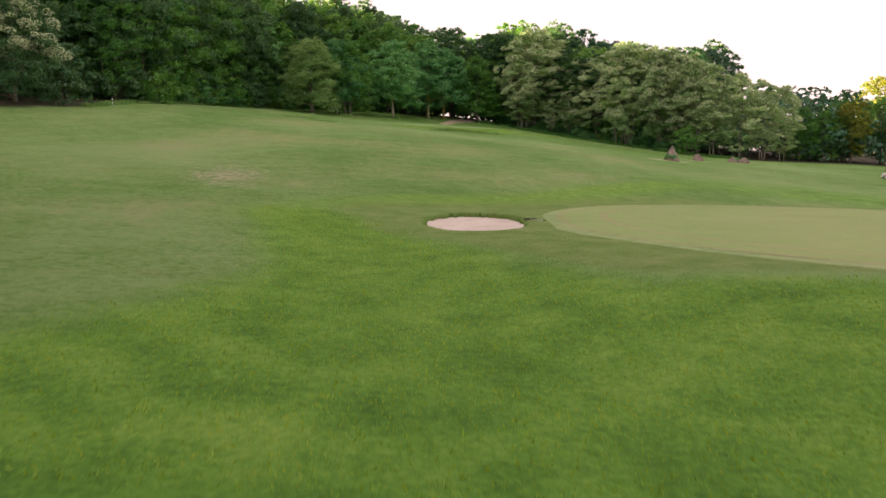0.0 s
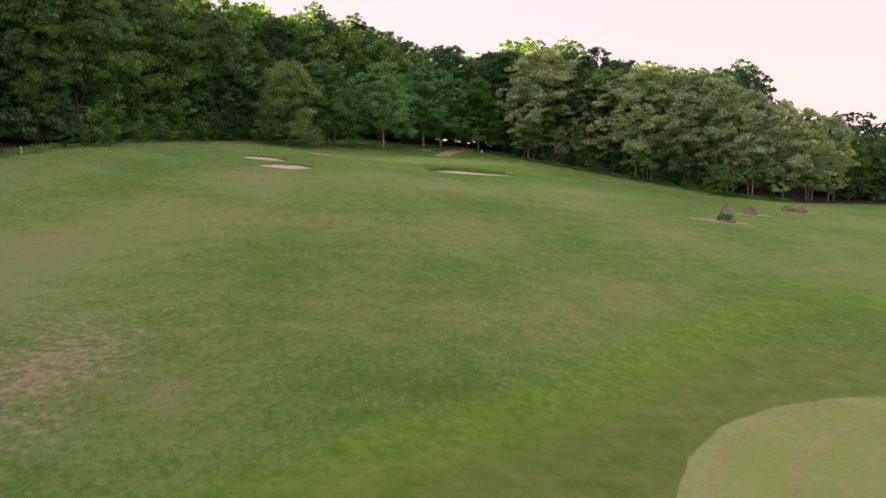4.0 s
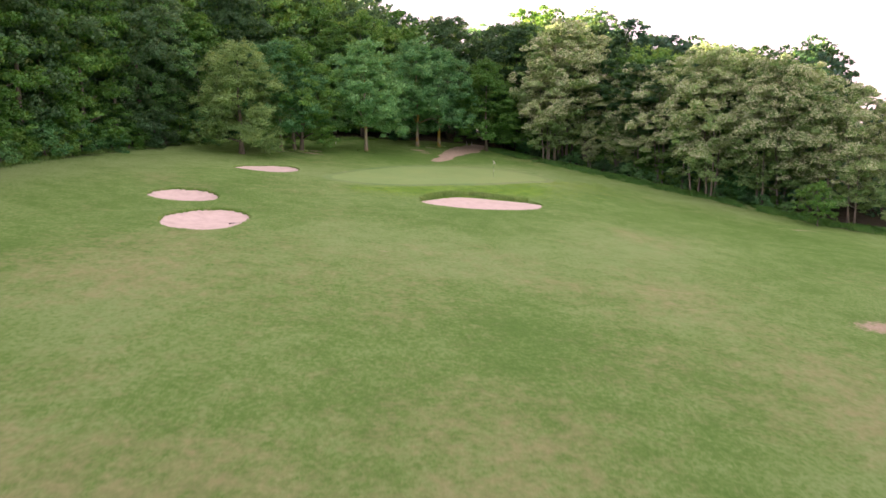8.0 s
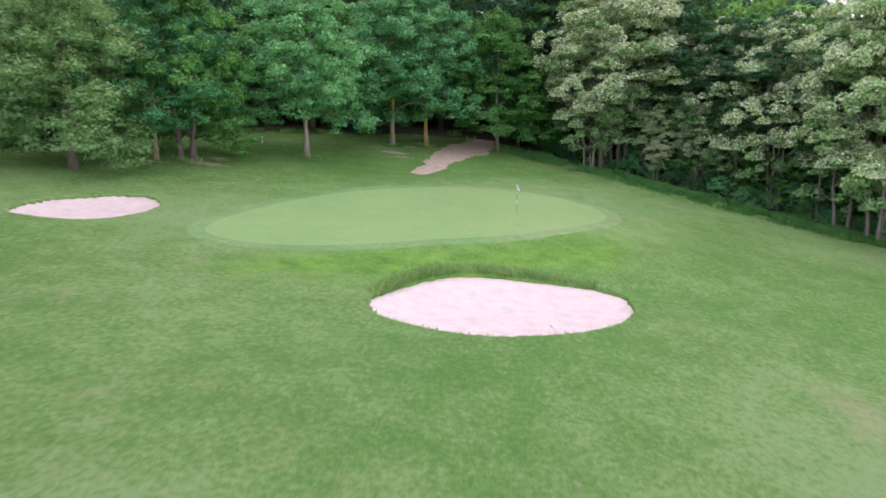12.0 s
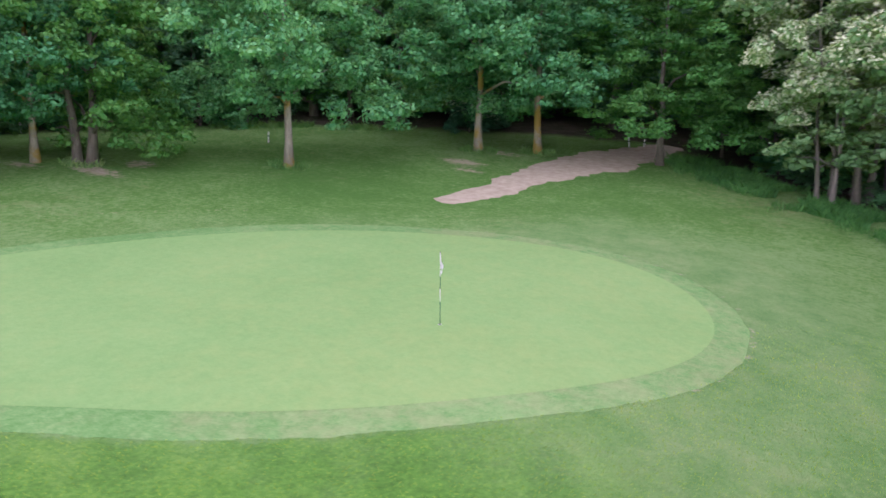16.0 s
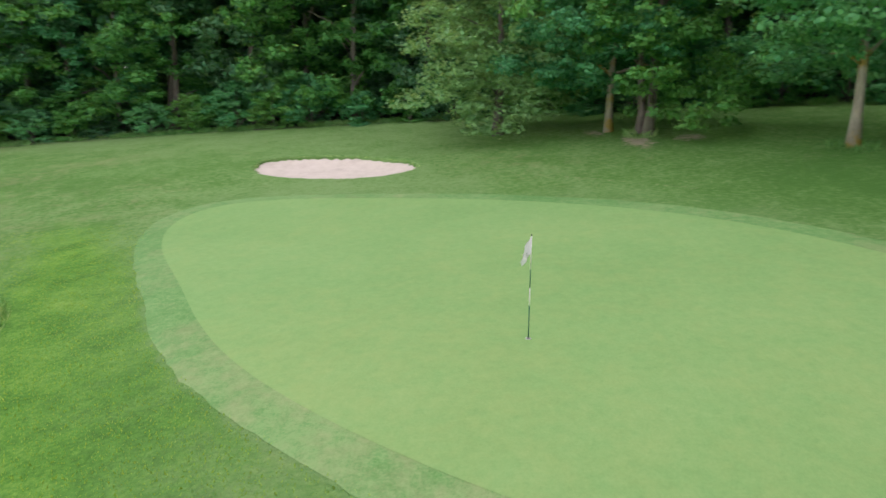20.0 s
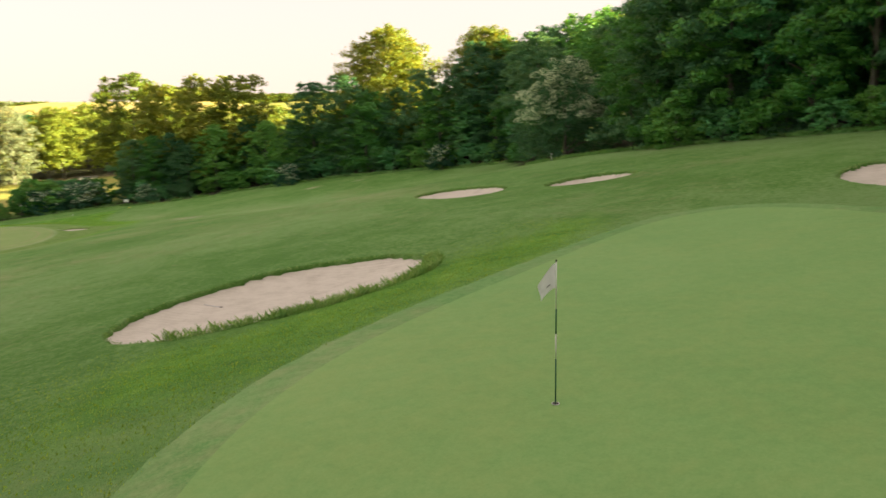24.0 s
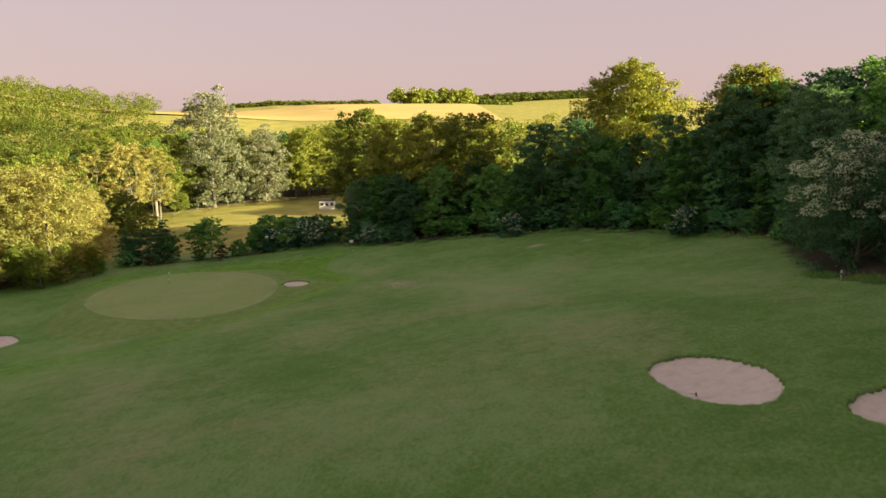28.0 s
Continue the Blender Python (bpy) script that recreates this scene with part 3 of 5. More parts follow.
def drape(blob, lift, k0=0.0, rings=22, around=150, extra=0.0, inner=None, rough=0.0, seed=0, skirt=0.0):
    """A sheet laid over the ground inside an outline, or between two outlines."""
    th = np.linspace(0, 2 * math.pi, around, endpoint=False)
    rnd = np.random.RandomState(seed)
    jag = rnd.uniform(-1, 1, around) * rough
    jag = jag + np.roll(jag, 1) * 0.6 + np.roll(jag, 3) * 0.4
    verts, faces = [], []
    ks = np.linspace(k0, 1, rings + 1)
    for j, k in enumerate(ks):
        x, y = blob.at(th, k, (extra + jag) * (k - k0) / (1 - k0) if inner is None else 0)
        if inner is not None:
            x, y = blob.at(th, 1.0, inner + (extra + jag * (j == rings) - inner) * (j / rings))
        verts += list(zip(x, y, relief(x, y) + lift * (1 - skirt * (j == rings))))
    n = around
    for j in range(rings):
        faces += [(j * n + i, (j + 1) * n + i, (j + 1) * n + (i + 1) % n, j * n + (i + 1) % n) for i in range(n)]
    return verts, faces


ground = build_ground()


# ---------------------------------------------------------------- greens, bunkers, path
def build_green(blob, mat, label, collar_label, collar, collar_mat):
    v, f = drape(blob, 0.030, 0.0005, 26, 180)
    tagged(place("putting_green", mesh_from("putting_green", v, f), mat), label, "putting green", kind="structure")
    v, f = drape(blob, 0.026, 0, 4, 260, extra=collar, inner=-0.05, rough=0.05, seed=4, skirt=0.9)
    tagged(place("green_collar", mesh_from("green_collar", v, f), collar_mat), collar_label, "grass collar", kind="structure")


def build_ring(blob, inner, outer, label):
    v, f = drape(blob, 0.034, 0, 3, 200, extra=outer, inner=inner, rough=0.02, seed=6)
    tagged(place("mown_ring", mesh_from("mown_ring", v, f), M_RING), label, "mown ring", kind="structure")


build_green(GREEN_UP, M_GREEN, "smooth mown oval putting green", "band of slightly longer grass round the green", 1.05, M_COLLAR)
build_ring(GREEN_LOW, -0.22, 0.03, "dry tan line along the edge of the lower green")
build_ring(GREEN_LOW, -2.05, -1.75, "dry tan line left by the mower on the lower green")
build_green(GREEN_LOW, M_GREEN_DRY, "dry tan and green putting surface", "band of slightly longer grass round the dry green", 0.6, M_COLLAR_DRY)


def blades_mesh(name, spots, tall, seed, width=0.022):
    """Upright blades of grass at the given spots (x, y, z)."""
    r = np.random.RandomState(seed)
    p = np.asarray(spots, float)
    n = len(p)
    h = tall * r.uniform(0.25, 1.3, n)
    t, lean = r.uniform(0, 6.28, n), r.normal(0, 0.32, (n, 2)) * h[:, None]
    w = np.stack([np.cos(t), np.sin(t), 0 * t], -1) * (width * r.uniform(0.6, 1.4, n))[:, None]
    tip = np.stack([lean[:, 0], lean[:, 1], h], -1)
    mid = tip * [0.35, 0.35, 0.6]
    return quads_mesh(name, np.stack([p - w, p + w, p + mid + w * 0.7, p + tip], 1).reshape(-1, 3), n)


def build_bunker(key, label, tuft=0, tuft_tall=0.12, back=(), back_tall=0.4, face_at=0.0, face=0.0):
    blob, deep = PITS[key]
    t = thing("sand_bunker", label, "bunker", group="sand bunkers on the course")
    n, rings = 180, 12
    th = np.linspace(0, 2 * math.pi, n, endpoint=False)
    rnd = np.random.RandomState(len(key) * 7 + 1)
    jag = rnd.uniform(-1, 1, n)
    jag = 0.10 * jag + 0.07 * np.roll(jag, 1) + 0.05 * np.roll(jag, 4)
    bank = face * np.clip(np.cos(th - face_at), 0, 1) ** 0.7    # how far the turf face drops to the sand
    verts, faces = [], []
    for j in range(rings + 1):
        k = 0.0005 + 0.996 * (j / rings) ** 0.8
        x, y = blob.at(th, k, (0.22 - 1.0 * bank) * (j / rings) ** 3)
        bowl = np.maximum(deep * (1 - k ** 4), bank * k ** 2 * 0.9) + 0.14 * (1 - 0.2 * k) + 0.02 * np.sin(x * 2.3 + y * 1.1) * (1 - k)
        verts += list(zip(x, y, relief(x, y) - bowl))
    for j in range(rings):
        faces += [(j * n + i, (j + 1) * n + i, (j + 1) * n + (i + 1) % n, j * n + (i + 1) % n) for i in range(n)]
    place("sand", mesh_from("sand", verts, faces), M_SAND, t, "raked pale pinkish sand")
    # the turf lip: rolls over the edge and down to the sand
    verts, faces, allx, ally = [], [], [], []
    steps = [(0.02, -0.24), (0.0, -0.10), (0.03, 0.015), (0.12, 0.05), (0.40, 0.045), (0.9, 0.02), (1.6, -0.03)]
    for j, (off, up) in enumerate(steps):
        x, y = blob.at(th, 1.0, off + jag * (1 - j / 6) - 0.95 * bank * (j == 0) - 0.45 * bank * (j == 1))
        verts += list(zip(x, y, relief(x, y) + up - bank * (j == 0) - 0.5 * bank * (j == 1)))
        allx.append(x)
        ally.append(y)
    for j in range(len(steps) - 1):
        faces += [(j * n + i, (j + 1) * n + i, (j + 1) * n + (i + 1) % n, j * n + (i + 1) % n) for i in range(n)]
    me = mesh_from("turf_lip", verts, faces)
    ground_layers(me, np.concatenate(allx), np.concatenate(ally))
    place("turf_lip", me, M_GROUND, t, "rounded grass edge of the bunker")
    spots = []
    for _ in range(tuft):
        a = rnd.uniform(0, 6.28)
        x, y = blob.at(np.array([a]), 1.0, rnd.uniform(-0.10, 0.14))
        spots.append((x[0], y[0], gz(x[0], y[0]) - 0.02))
    if spots:
        place("grass_fringe", blades_mesh("grass_fringe", spots, tuft_tall, 3), L_GRASS, t, "ragged fringe of grass blades")["kind"] = "stuff"
    spots = []
    for a0, a1, count in back:
        for _ in range(count):
            a = rnd.uniform(a0, a1)
            o = rnd.uniform(-0.55, 0.45)
            x, y = blob.at(np.array([a]), 1.0, o * (face if o < 0 else 1.0))
            spots.append((x[0], y[0], gz(x[0], y[0]) - 0.03 + min(o, 0) * face))
    if spots:
        place("long_grass", blades_mesh("long_grass", spots, back_tall, 5, 0.0075), L_GRASS, t, "unmown seeding grass on the back edge")["kind"] = "stuff"
    return t


build_bunker("round", "small round bunker of pale pink sand beside the lower green", 500, 0.07)
build_bunker("pear", "pear-shaped bunker of pale sand with a raked surface", 600, 0.08)
build_bunker("oval", "oval bunker of pale sand in the fairway slope", 500, 0.08)
build_bunker("long", "long bunker of pale sand beside the upper green", 500, 0.08)
build_bunker("front", "large kidney bunker before the green with long grass behind", 700, 0.12, [(0.35, 2.75, 3000), (0.9, 1.5, 1100), (1.7, 2.5, 1300)], 0.33, face_at=1.55, face=0.30)
build_bunker("low", "lobed bunker of pale sand beyond the lower green", 500, 0.10)


def build_path():
    centre = [(0.7, 165.0, 0.9), (1.5, 167.2, 1.6), (2.4, 169.6, 1.7), (3.3, 172.8, 2.2), (4.6, 175.6, 3.1), (5.9, 178.2, 3.6), (7.0, 181.0, 3.3), (7.9, 184.0, 2.4), (8.8, 187.5, 1.5)]
    r = np.random.RandomState(8)
    ys, cols = np.linspace(0, len(centre) - 1, 60), 9
    c = np.array(centre)
    pts = np.stack([np.interp(ys, range(len(c)), c[:, k]) for k in range(3)], -1)
    d = np.gradient(pts[:, :2], axis=0)
    d /= np.linalg.norm(d, axis=1)[:, None]
    verts, faces = [], []
    for i, (p, q) in enumerate(zip(pts, d)):
        wl, wr = 0.62 * p[2] * (1 + r.uniform(-0.12, 0.2) + 0.14 * math.sin(i * 0.8)), 0.68 * p[2] * (1 + r.uniform(-0.2, 0.12) + 0.12 * math.sin(i * 0.55 + 1))
        if i == 0:
            wl = wr = 0.15
        for j in range(cols):
            s = -wl + (wl + wr) * j / (cols - 1)
            x, y = p[0] + q[1] * s, p[1] - q[0] * s
            verts.append((x, y, gz(x, y) + (0.035 if 0 < j < cols - 1 else 0.005)))
    for i in range(len(pts) - 1):
        faces += [(i * cols + j, i * cols + j + 1, (i + 1) * cols + j + 1, (i + 1) * cols + j) for j in range(cols - 1)]
    tagged(place("path", mesh_from("path", verts, faces), M_PATH), "pale worn gravel path leading into the wood", "path", kind="structure")


build_path()


# ---------------------------------------------------------------- trees
def frame_of(nrm, rnd):
    """Two directions across a field of normals."""
    ref = rnd.normal(0, 1, nrm.shape)
    u = np.cross(nrm, ref)
    u /= np.linalg.norm(u, axis=1)[:, None] + 1e-9
    return u, np.cross(nrm, u)


def leaves(name, centres, radii, count, size, seed, flat=0.65, droop=0.0, shell=0.6, stray=0.22):
    """Leaf sprays on the outside of clumps of foliage."""
    r = np.random.RandomState(seed)
    centres, radii = np.asarray(centres, float), np.asarray(radii, float)
    which = r.choice(len(centres), count, p=radii ** 2 / (radii ** 2).sum())
    d = r.normal(0, 1, (count, 3))
    d[:, 2] += 0.25
    d /= np.linalg.norm(d, axis=1)[:, None]
    rad = radii[which] * (shell + (1.05 - shell) * r.random(count) ** 0.6) * (1 + stray * r.normal(0, 1, count) * (r.random(count) < 0.25))
    p = centres[which] + d * rad[:, None] * [1, 1, flat]
    p[:, 2] -= droop * np.clip(np.hypot(d[:, 0], d[:, 1]) - 0.4, 0, 1) * radii[which]
    nrm = d * 0.55 + [0, 0, 0.32] + r.normal(0, 0.42, (count, 3))
    nrm /= np.linalg.norm(nrm, axis=1)[:, None]
    u, v = frame_of(nrm, r)
    s = size * r.uniform(0.55, 1.3, count)
    u, v, w = u * s[:, None], v * (s * r.uniform(0.45, 0.8, count))[:, None], nrm * (0.22 * s)[:, None]
    return quads_mesh(name, np.stack([p - u, p + v + w * 0.6, p + u - w, p - v + w * 0.6], 1).reshape(-1, 3), count)


def crown_clumps(rnd, height, radius, base, n, shape):
    """Places and sizes of foliage clumps in a crown's envelope."""
    out = []
    for i in range(n):
        k = (i + rnd.random()) / n
        z = base + (height - base) * (k ** (0.9 if shape != "cone" else 1.0))
        u = (z - base) / (height - base)
        if shape == "oval":
            w = math.sin(math.pi * min(1, 0.14 + 0.80 * u)) ** 0.75
        elif shape == "round":
            w = math.sqrt(max(0.05, 1 - (1.7 * u - 0.75) ** 2 * 0.95))
        elif shape == "cone":
            w = 1.0 - 0.9 * u
        elif shape == "dome":
            w = math.sqrt(max(0.03, 1 - u ** 2.2))
        else:
            w = 0.55 + 0.45 * math.sin(math.pi * min(1, u + 0.1))
        a = i * 2.39996 + rnd.uniform(-0.5, 0.5)
        rr = radius * w * rnd.uniform(0.35, 0.92)
        size = radius * (0.27 + 0.22 * rnd.random()) * (0.55 + 0.5 * w)
        out.append((rr * math.cos(a), rr * math.sin(a), z, max(size, 0.35)))
    out.append((0, 0, height - radius * 0.18, radius * 0.28))
    return out


def sprays(rnd, clumps, per, share, flat):
    """Each bough of foliage broken up into smaller tiers of leaves, with gaps between them."""
    out = []
    for x, y, z, r in clumps:
        reach = math.hypot(x, y) + 1e-6
        for k in range(per):
            a = 2.39996 * k + rnd.uniform(-0.6, 0.6)
            u = rnd.uniform(-0.55, 1.0)
            w = math.sqrt(max(0.0, 1 - u * u)) * rnd.uniform(0.6, 1.05)
            dx, dy = w * math.cos(a) + 0.22 * x / reach, w * math.sin(a) + 0.22 * y / reach
            q = r * share * rnd.uniform(0.65, 1.35)
            out.append((x + r * dx, y + r * dy, z + r * flat * u * rnd.uniform(0.75, 1.1), q))
    return out


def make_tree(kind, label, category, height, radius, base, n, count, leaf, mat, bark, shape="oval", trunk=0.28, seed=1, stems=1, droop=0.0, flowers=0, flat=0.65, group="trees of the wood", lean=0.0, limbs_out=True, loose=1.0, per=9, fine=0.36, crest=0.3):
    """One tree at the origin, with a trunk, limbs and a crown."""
    rnd = random.Random(seed)
    t = thing(kind, label, category, group)
    clumps = [(x, y, z, s * loose) for x, y, z, s in crown_clumps(rnd, height, radius, base, n, shape)]
    for s in range(stems):
        bm = bmesh.new()
        ox, oy = (0, 0) if stems == 1 else (0.5 * math.cos(s * 2.2 + seed), 0.5 * math.sin(s * 2.2 + seed))
        spread = 0 if stems == 1 else 0.10 * height
        top = height * (0.86 if s == 0 else 0.7)
        wob = [(rnd.gauss(0, 0.05), rnd.gauss(0, 0.05)) for _ in range(8)]
        pts, rad = [], []
        for i in range(8):
            u = i / 7
            pts.append((ox + ox * spread * u + wob[i][0] * min(1, u * 3) * radius * 0.35 + lean * u * height, oy + oy * spread * u + wob[i][1] * min(1, u * 3) * radius * 0.35, -0.25 + (top + 0.25) * u))
            rad.append(trunk * (1.45 if i == 0 else 1.0) * (1 - 0.88 * u) / (1 if stems == 1 else 1.35))
        tube(bm, pts, rad, 9)
        part("trunk", bm, bark, t)
        share = clumps[s::stems]
        limbs = sorted((c for c in share if c[2] > 1.3 * base), key=lambda c: c[2])[:: max(1, len(share) // 7)][:8]
        for c in limbs if limbs_out else ():
            zz = max(base * 1.15, c[2] - 0.55 * math.hypot(c[0], c[1]) - 0.6)
            u = min(max((zz + 0.25) / (top + 0.25), 0.05), 0.97)
            k = min(int(u * 7), 6)
            w = u * 7 - k
            p0 = Vector(pts[k]).lerp(Vector(pts[k + 1]), w)
            r0 = rad[k] * (1 - w) + rad[k + 1] * w
            p1 = p0.lerp(Vector(c[:3]), 0.8)
            mid = p0.lerp(p1, 0.5) + Vector((0, 0, 0.12 * (p1 - p0).length))
            bm = bmesh.new()
            tube(bm, [p0, mid, p1], [r0 * 0.6, r0 * 0.38, r0 * 0.1 + 0.01], 6)
            part("limb", bm, bark, t)
    tiers = sprays(rnd, clumps, per, fine, flat)
    place("crown", leaves("crown", [c[:3] for c in tiers], [c[3] for c in tiers], count, leaf, seed + 50, 0.62 * flat + 0.12, droop, 0.25, stray=0.5), mat, t)
    if flowers:
        pick = [c for c in tiers if rnd.random() < (0.75 if stems > 1 else 0.5) and c[2] > crest * height and math.hypot(c[0], c[1]) > (0.35 if c[2] < 0.75 * height else 0.0) * radius]
        place("blossom", leaves("blossom", [c[:3] for c in pick], [c[3] * 1.12 for c in pick], flowers, leaf * (1.2 if category == "bush" else 0.62), seed + 90, 0.6 * flat + 0.1, droop, 0.75), L_FLOWER, t, "clusters of creamy white blossom")
    return t


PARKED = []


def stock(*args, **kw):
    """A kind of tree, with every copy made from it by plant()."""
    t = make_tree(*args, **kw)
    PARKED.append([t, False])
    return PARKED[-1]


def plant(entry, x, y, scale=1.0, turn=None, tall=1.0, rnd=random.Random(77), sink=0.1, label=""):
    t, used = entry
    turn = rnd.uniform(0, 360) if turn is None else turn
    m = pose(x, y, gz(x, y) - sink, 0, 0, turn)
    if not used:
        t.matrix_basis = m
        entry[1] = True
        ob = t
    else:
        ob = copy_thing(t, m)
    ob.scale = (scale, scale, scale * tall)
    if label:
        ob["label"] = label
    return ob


EDGE = "trees along the edge of the wood"
MAPLES = [stock("maple_tree", "dark green maple with a bare grey trunk", "tree", 15.5, 5.5, 3.1, 42, 42000, 0.135, L_MAPLE, M_BARK_MOSSY, "dome", 0.25, 21 + i, flat=0.6, droop=0.35, loose=1.0, group="maples beside the green", fine=0.34, per=10) for i in range(2)]
TWIN = stock("twin_maple_tree", "bright green maple with two stout trunks", "tree", 14.5, 5.2, 1.5, 36, 30000, 0.14, L_BRIGHT, M_BARK, "dome", 0.36, 31, stems=2, flat=0.6, droop=0.35, group="maples beside the green", fine=0.34, per=10)
SOLO = stock("maple_tree", "bright green drooping maple beside the gravel path", "tree", 15.0, 5.3, 1.7, 42, 38000, 0.135, L_BRIGHT, M_BARK, "dome", 0.24, 37, flat=0.5, droop=0.45, loose=0.95, group="maples beside the green", fine=0.34, per=10)
LIMES = [stock("lime_tree", "pale green lime tree with drooping boughs", "tree", 15.0, 5.6, 1.5, 62, 44000, 0.13, L_LIME, M_BARK, "dome", 0.34, 41, droop=0.6, flat=0.6, loose=1.0, group=EDGE, fine=0.38)]
LOCUSTS = [stock("locust_tree", "tall slender locust tree in white blossom", "tree", 17.5, 4.6, 2.0, 34, 19000, 0.145, L_LOCUST, M_BARK_PALE, "oval", 0.19, 51 + i, stems=2 + i % 2, flowers=17000, group=EDGE, flat=0.68, loose=0.8, droop=0.45, fine=0.4, per=8) for i in range(3)]
OAKS = [stock("oak_tree", "tall dark green oak of the wood edge", "tree", 21.0, 6.0, 1.0 + 1.5 * (i % 2), 38, 24000, 0.185, (L_OAK, L_MAPLE, L_BRIGHT, L_OAK)[i], M_BARK, ("oval", "column", "round", "oval")[i], 0.34, 61 + i, group=EDGE, flat=0.6, loose=0.95, fine=0.36, per=10, droop=0.2) for i in range(4)]
INNER = [stock("woodland_tree", "tall tree deep in the wood", "tree", 24.0, 6.0, 7.0, 30, 5200, 0.36, (L_DARK, L_OAK, L_BRIGHT)[i], M_BARK, "round", 0.30, 71 + i, group="trees inside the wood", limbs_out=False, per=7, fine=0.4) for i in range(3)]
BACKROW = [stock("oak_tree", "tall oak standing behind the wood edge", "tree", 22.0, 6.4, 5.0, 36, 10500, 0.27, (L_OAK, L_BRIGHT)[i], M_BARK, "round", 0.34, 66 + i, group="trees inside the wood", limbs_out=False, per=8, fine=0.38) for i in range(2)]
BUSHES = [stock("leafy_bush", "dense green bush at the wood edge", "bush", 4.2, 2.6, 0.2, 18, 6500, 0.13, (L_OAK, L_MAPLE, L_BRIGHT)[i], M_BARK, "dome", 0.10, 81 + i, group="bushes at the wood edge", per=7, fine=0.42) for i in range(3)]
SLENDER = stock("slender_tree", "thin pale-trunked tree with a high crown", "tree", 18.0, 2.8, 6.5, 22, 8000, 0.15, L_OAK, M_BARK_PALE, "oval", 0.15, 79, group=EDGE, flat=0.5)
ELDER = stock("elder_bush", "dark elder bush with flat white flower heads", "bush", 4.6, 2.5, 0.2, 18, 5600, 0.14, L_DARK, M_BARK, "dome", 0.10, 86, flowers=520, group="bushes at the wood edge", per=7, fine=0.42)
HAWTHORN = stock("hawthorn_tree", "large hawthorn with white blossom over its top", "tree", 11.0, 5.6, 0.3, 38, 24000, 0.13, L_OAK, M_BARK, "dome", 0.22, 87, flowers=20000, group=EDGE, per=9, crest=0.42, droop=0.3)
WILLOW = stock("willow_tree", "broad pale green willow in the sun", "tree", 19.5, 7.0, 0.8, 46, 30000, 0.17, L_WILLOW, M_BARK, "oval", 0.42, 91, droop=0.9, flat=0.9, group="trees in the valley", fine=0.34)
POPLAR = stock("silver_poplar_tree", "tall silvery white poplar", "tree", 31.0, 8.6, 1.2, 60, 26000, 0.27, L_SILVER, M_BARK_PALE, "oval", 0.5, 92, group="trees in the valley", per=10, fine=0.34, flat=0.8)
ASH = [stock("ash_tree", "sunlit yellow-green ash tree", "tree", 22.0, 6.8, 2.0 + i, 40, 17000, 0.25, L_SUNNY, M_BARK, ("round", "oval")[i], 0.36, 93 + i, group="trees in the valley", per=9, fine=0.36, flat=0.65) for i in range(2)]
# the oak's sunlit look is put into its leaf colour too
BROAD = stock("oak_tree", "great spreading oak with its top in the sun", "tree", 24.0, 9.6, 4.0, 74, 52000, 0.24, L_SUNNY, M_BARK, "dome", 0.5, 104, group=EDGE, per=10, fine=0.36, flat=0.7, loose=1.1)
SPARSE = stock("birch_tree", "thin-crowned tree with pale leaning trunks in the sun", "tree", 21.0, 5.5, 5.0, 32, 9000, 0.20, L_WILLOW, M_BARK_PALE, "round", 0.28, 105, stems=3, group="trees in the valley", per=7, fine=0.36, loose=0.75)
SPRUCE = stock("spruce_tree", "small dark spruce with tiered boughs", "tree", 8.0, 3.0, 0.5, 44, 7000, 0.13, L_OAK, M_BARK, "cone", 0.14, 96, flat=0.3, droop=0.3, group="young trees by the hedge", per=5, fine=0.42)
YOUNG = stock("young_tree", "young broadleaf tree by the hedge", "tree", 6.5, 2.6, 1.2, 24, 4600, 0.14, L_BRIGHT, M_BARK, "oval", 0.12, 97, group="young trees by the hedge", per=7)
COPPER = stock("copper_bush", "small copper-leaved bush by the hedge", "bush", 3.0, 1.2, 0.3, 14, 1600, 0.12, L_RUST, M_BARK, "oval", 0.07, 98, group="young trees by the hedge", per=6)
SAPLING = stock("sapling", "light green sapling at the wood edge", "tree", 5.0, 2.2, 0.8, 18, 3600, 0.14, L_BRIGHT, M_BARK, "oval", 0.07, 99, group=EDGE, per=7)

def along(points, step, jitter, rnd):
    """Points along a line at about even steps."""
    out = []
    for (x0, y0), (x1, y1) in zip(points, points[1:]):
        d = math.hypot(x1 - x0, y1 - y0)
        n = max(1, round(d / step))
        for i in range(n):
            k = (i + rnd.uniform(0.2, 0.8)) / n
            nx, ny = -(y1 - y0) / d, (x1 - x0) / d
            o = rnd.gauss(0, jitter)
            out.append((x0 + (x1 - x0) * k + nx * o, y0 + (y1 - y0) * k + ny * o))
    return out


rt = random.Random(5)
# the single trees behind the upper green
plant(MAPLES[0], -9.2, 165.8, 1.0, 20)
plant(TWIN, -17.95, 159.2, 1.0, 60)
plant(MAPLES[1], -20.0, 158.0, 0.9, 200, label="dark green maple close beside another maple")
plant(MAPLES[1], -1.9, 176.6, 1.05, 80)
plant(MAPLES[0], 1.63, 178.4, 1.0, 140)
plant(SOLO, 9.35, 179.4, 0.95, 10)
plant(LIMES[0], -23.9, 152.2, 0.92, 30)
plant(ASH[1], 122, 214, 0.95, 40)
plant(ASH[1], 132, 206, 0.85, 90)
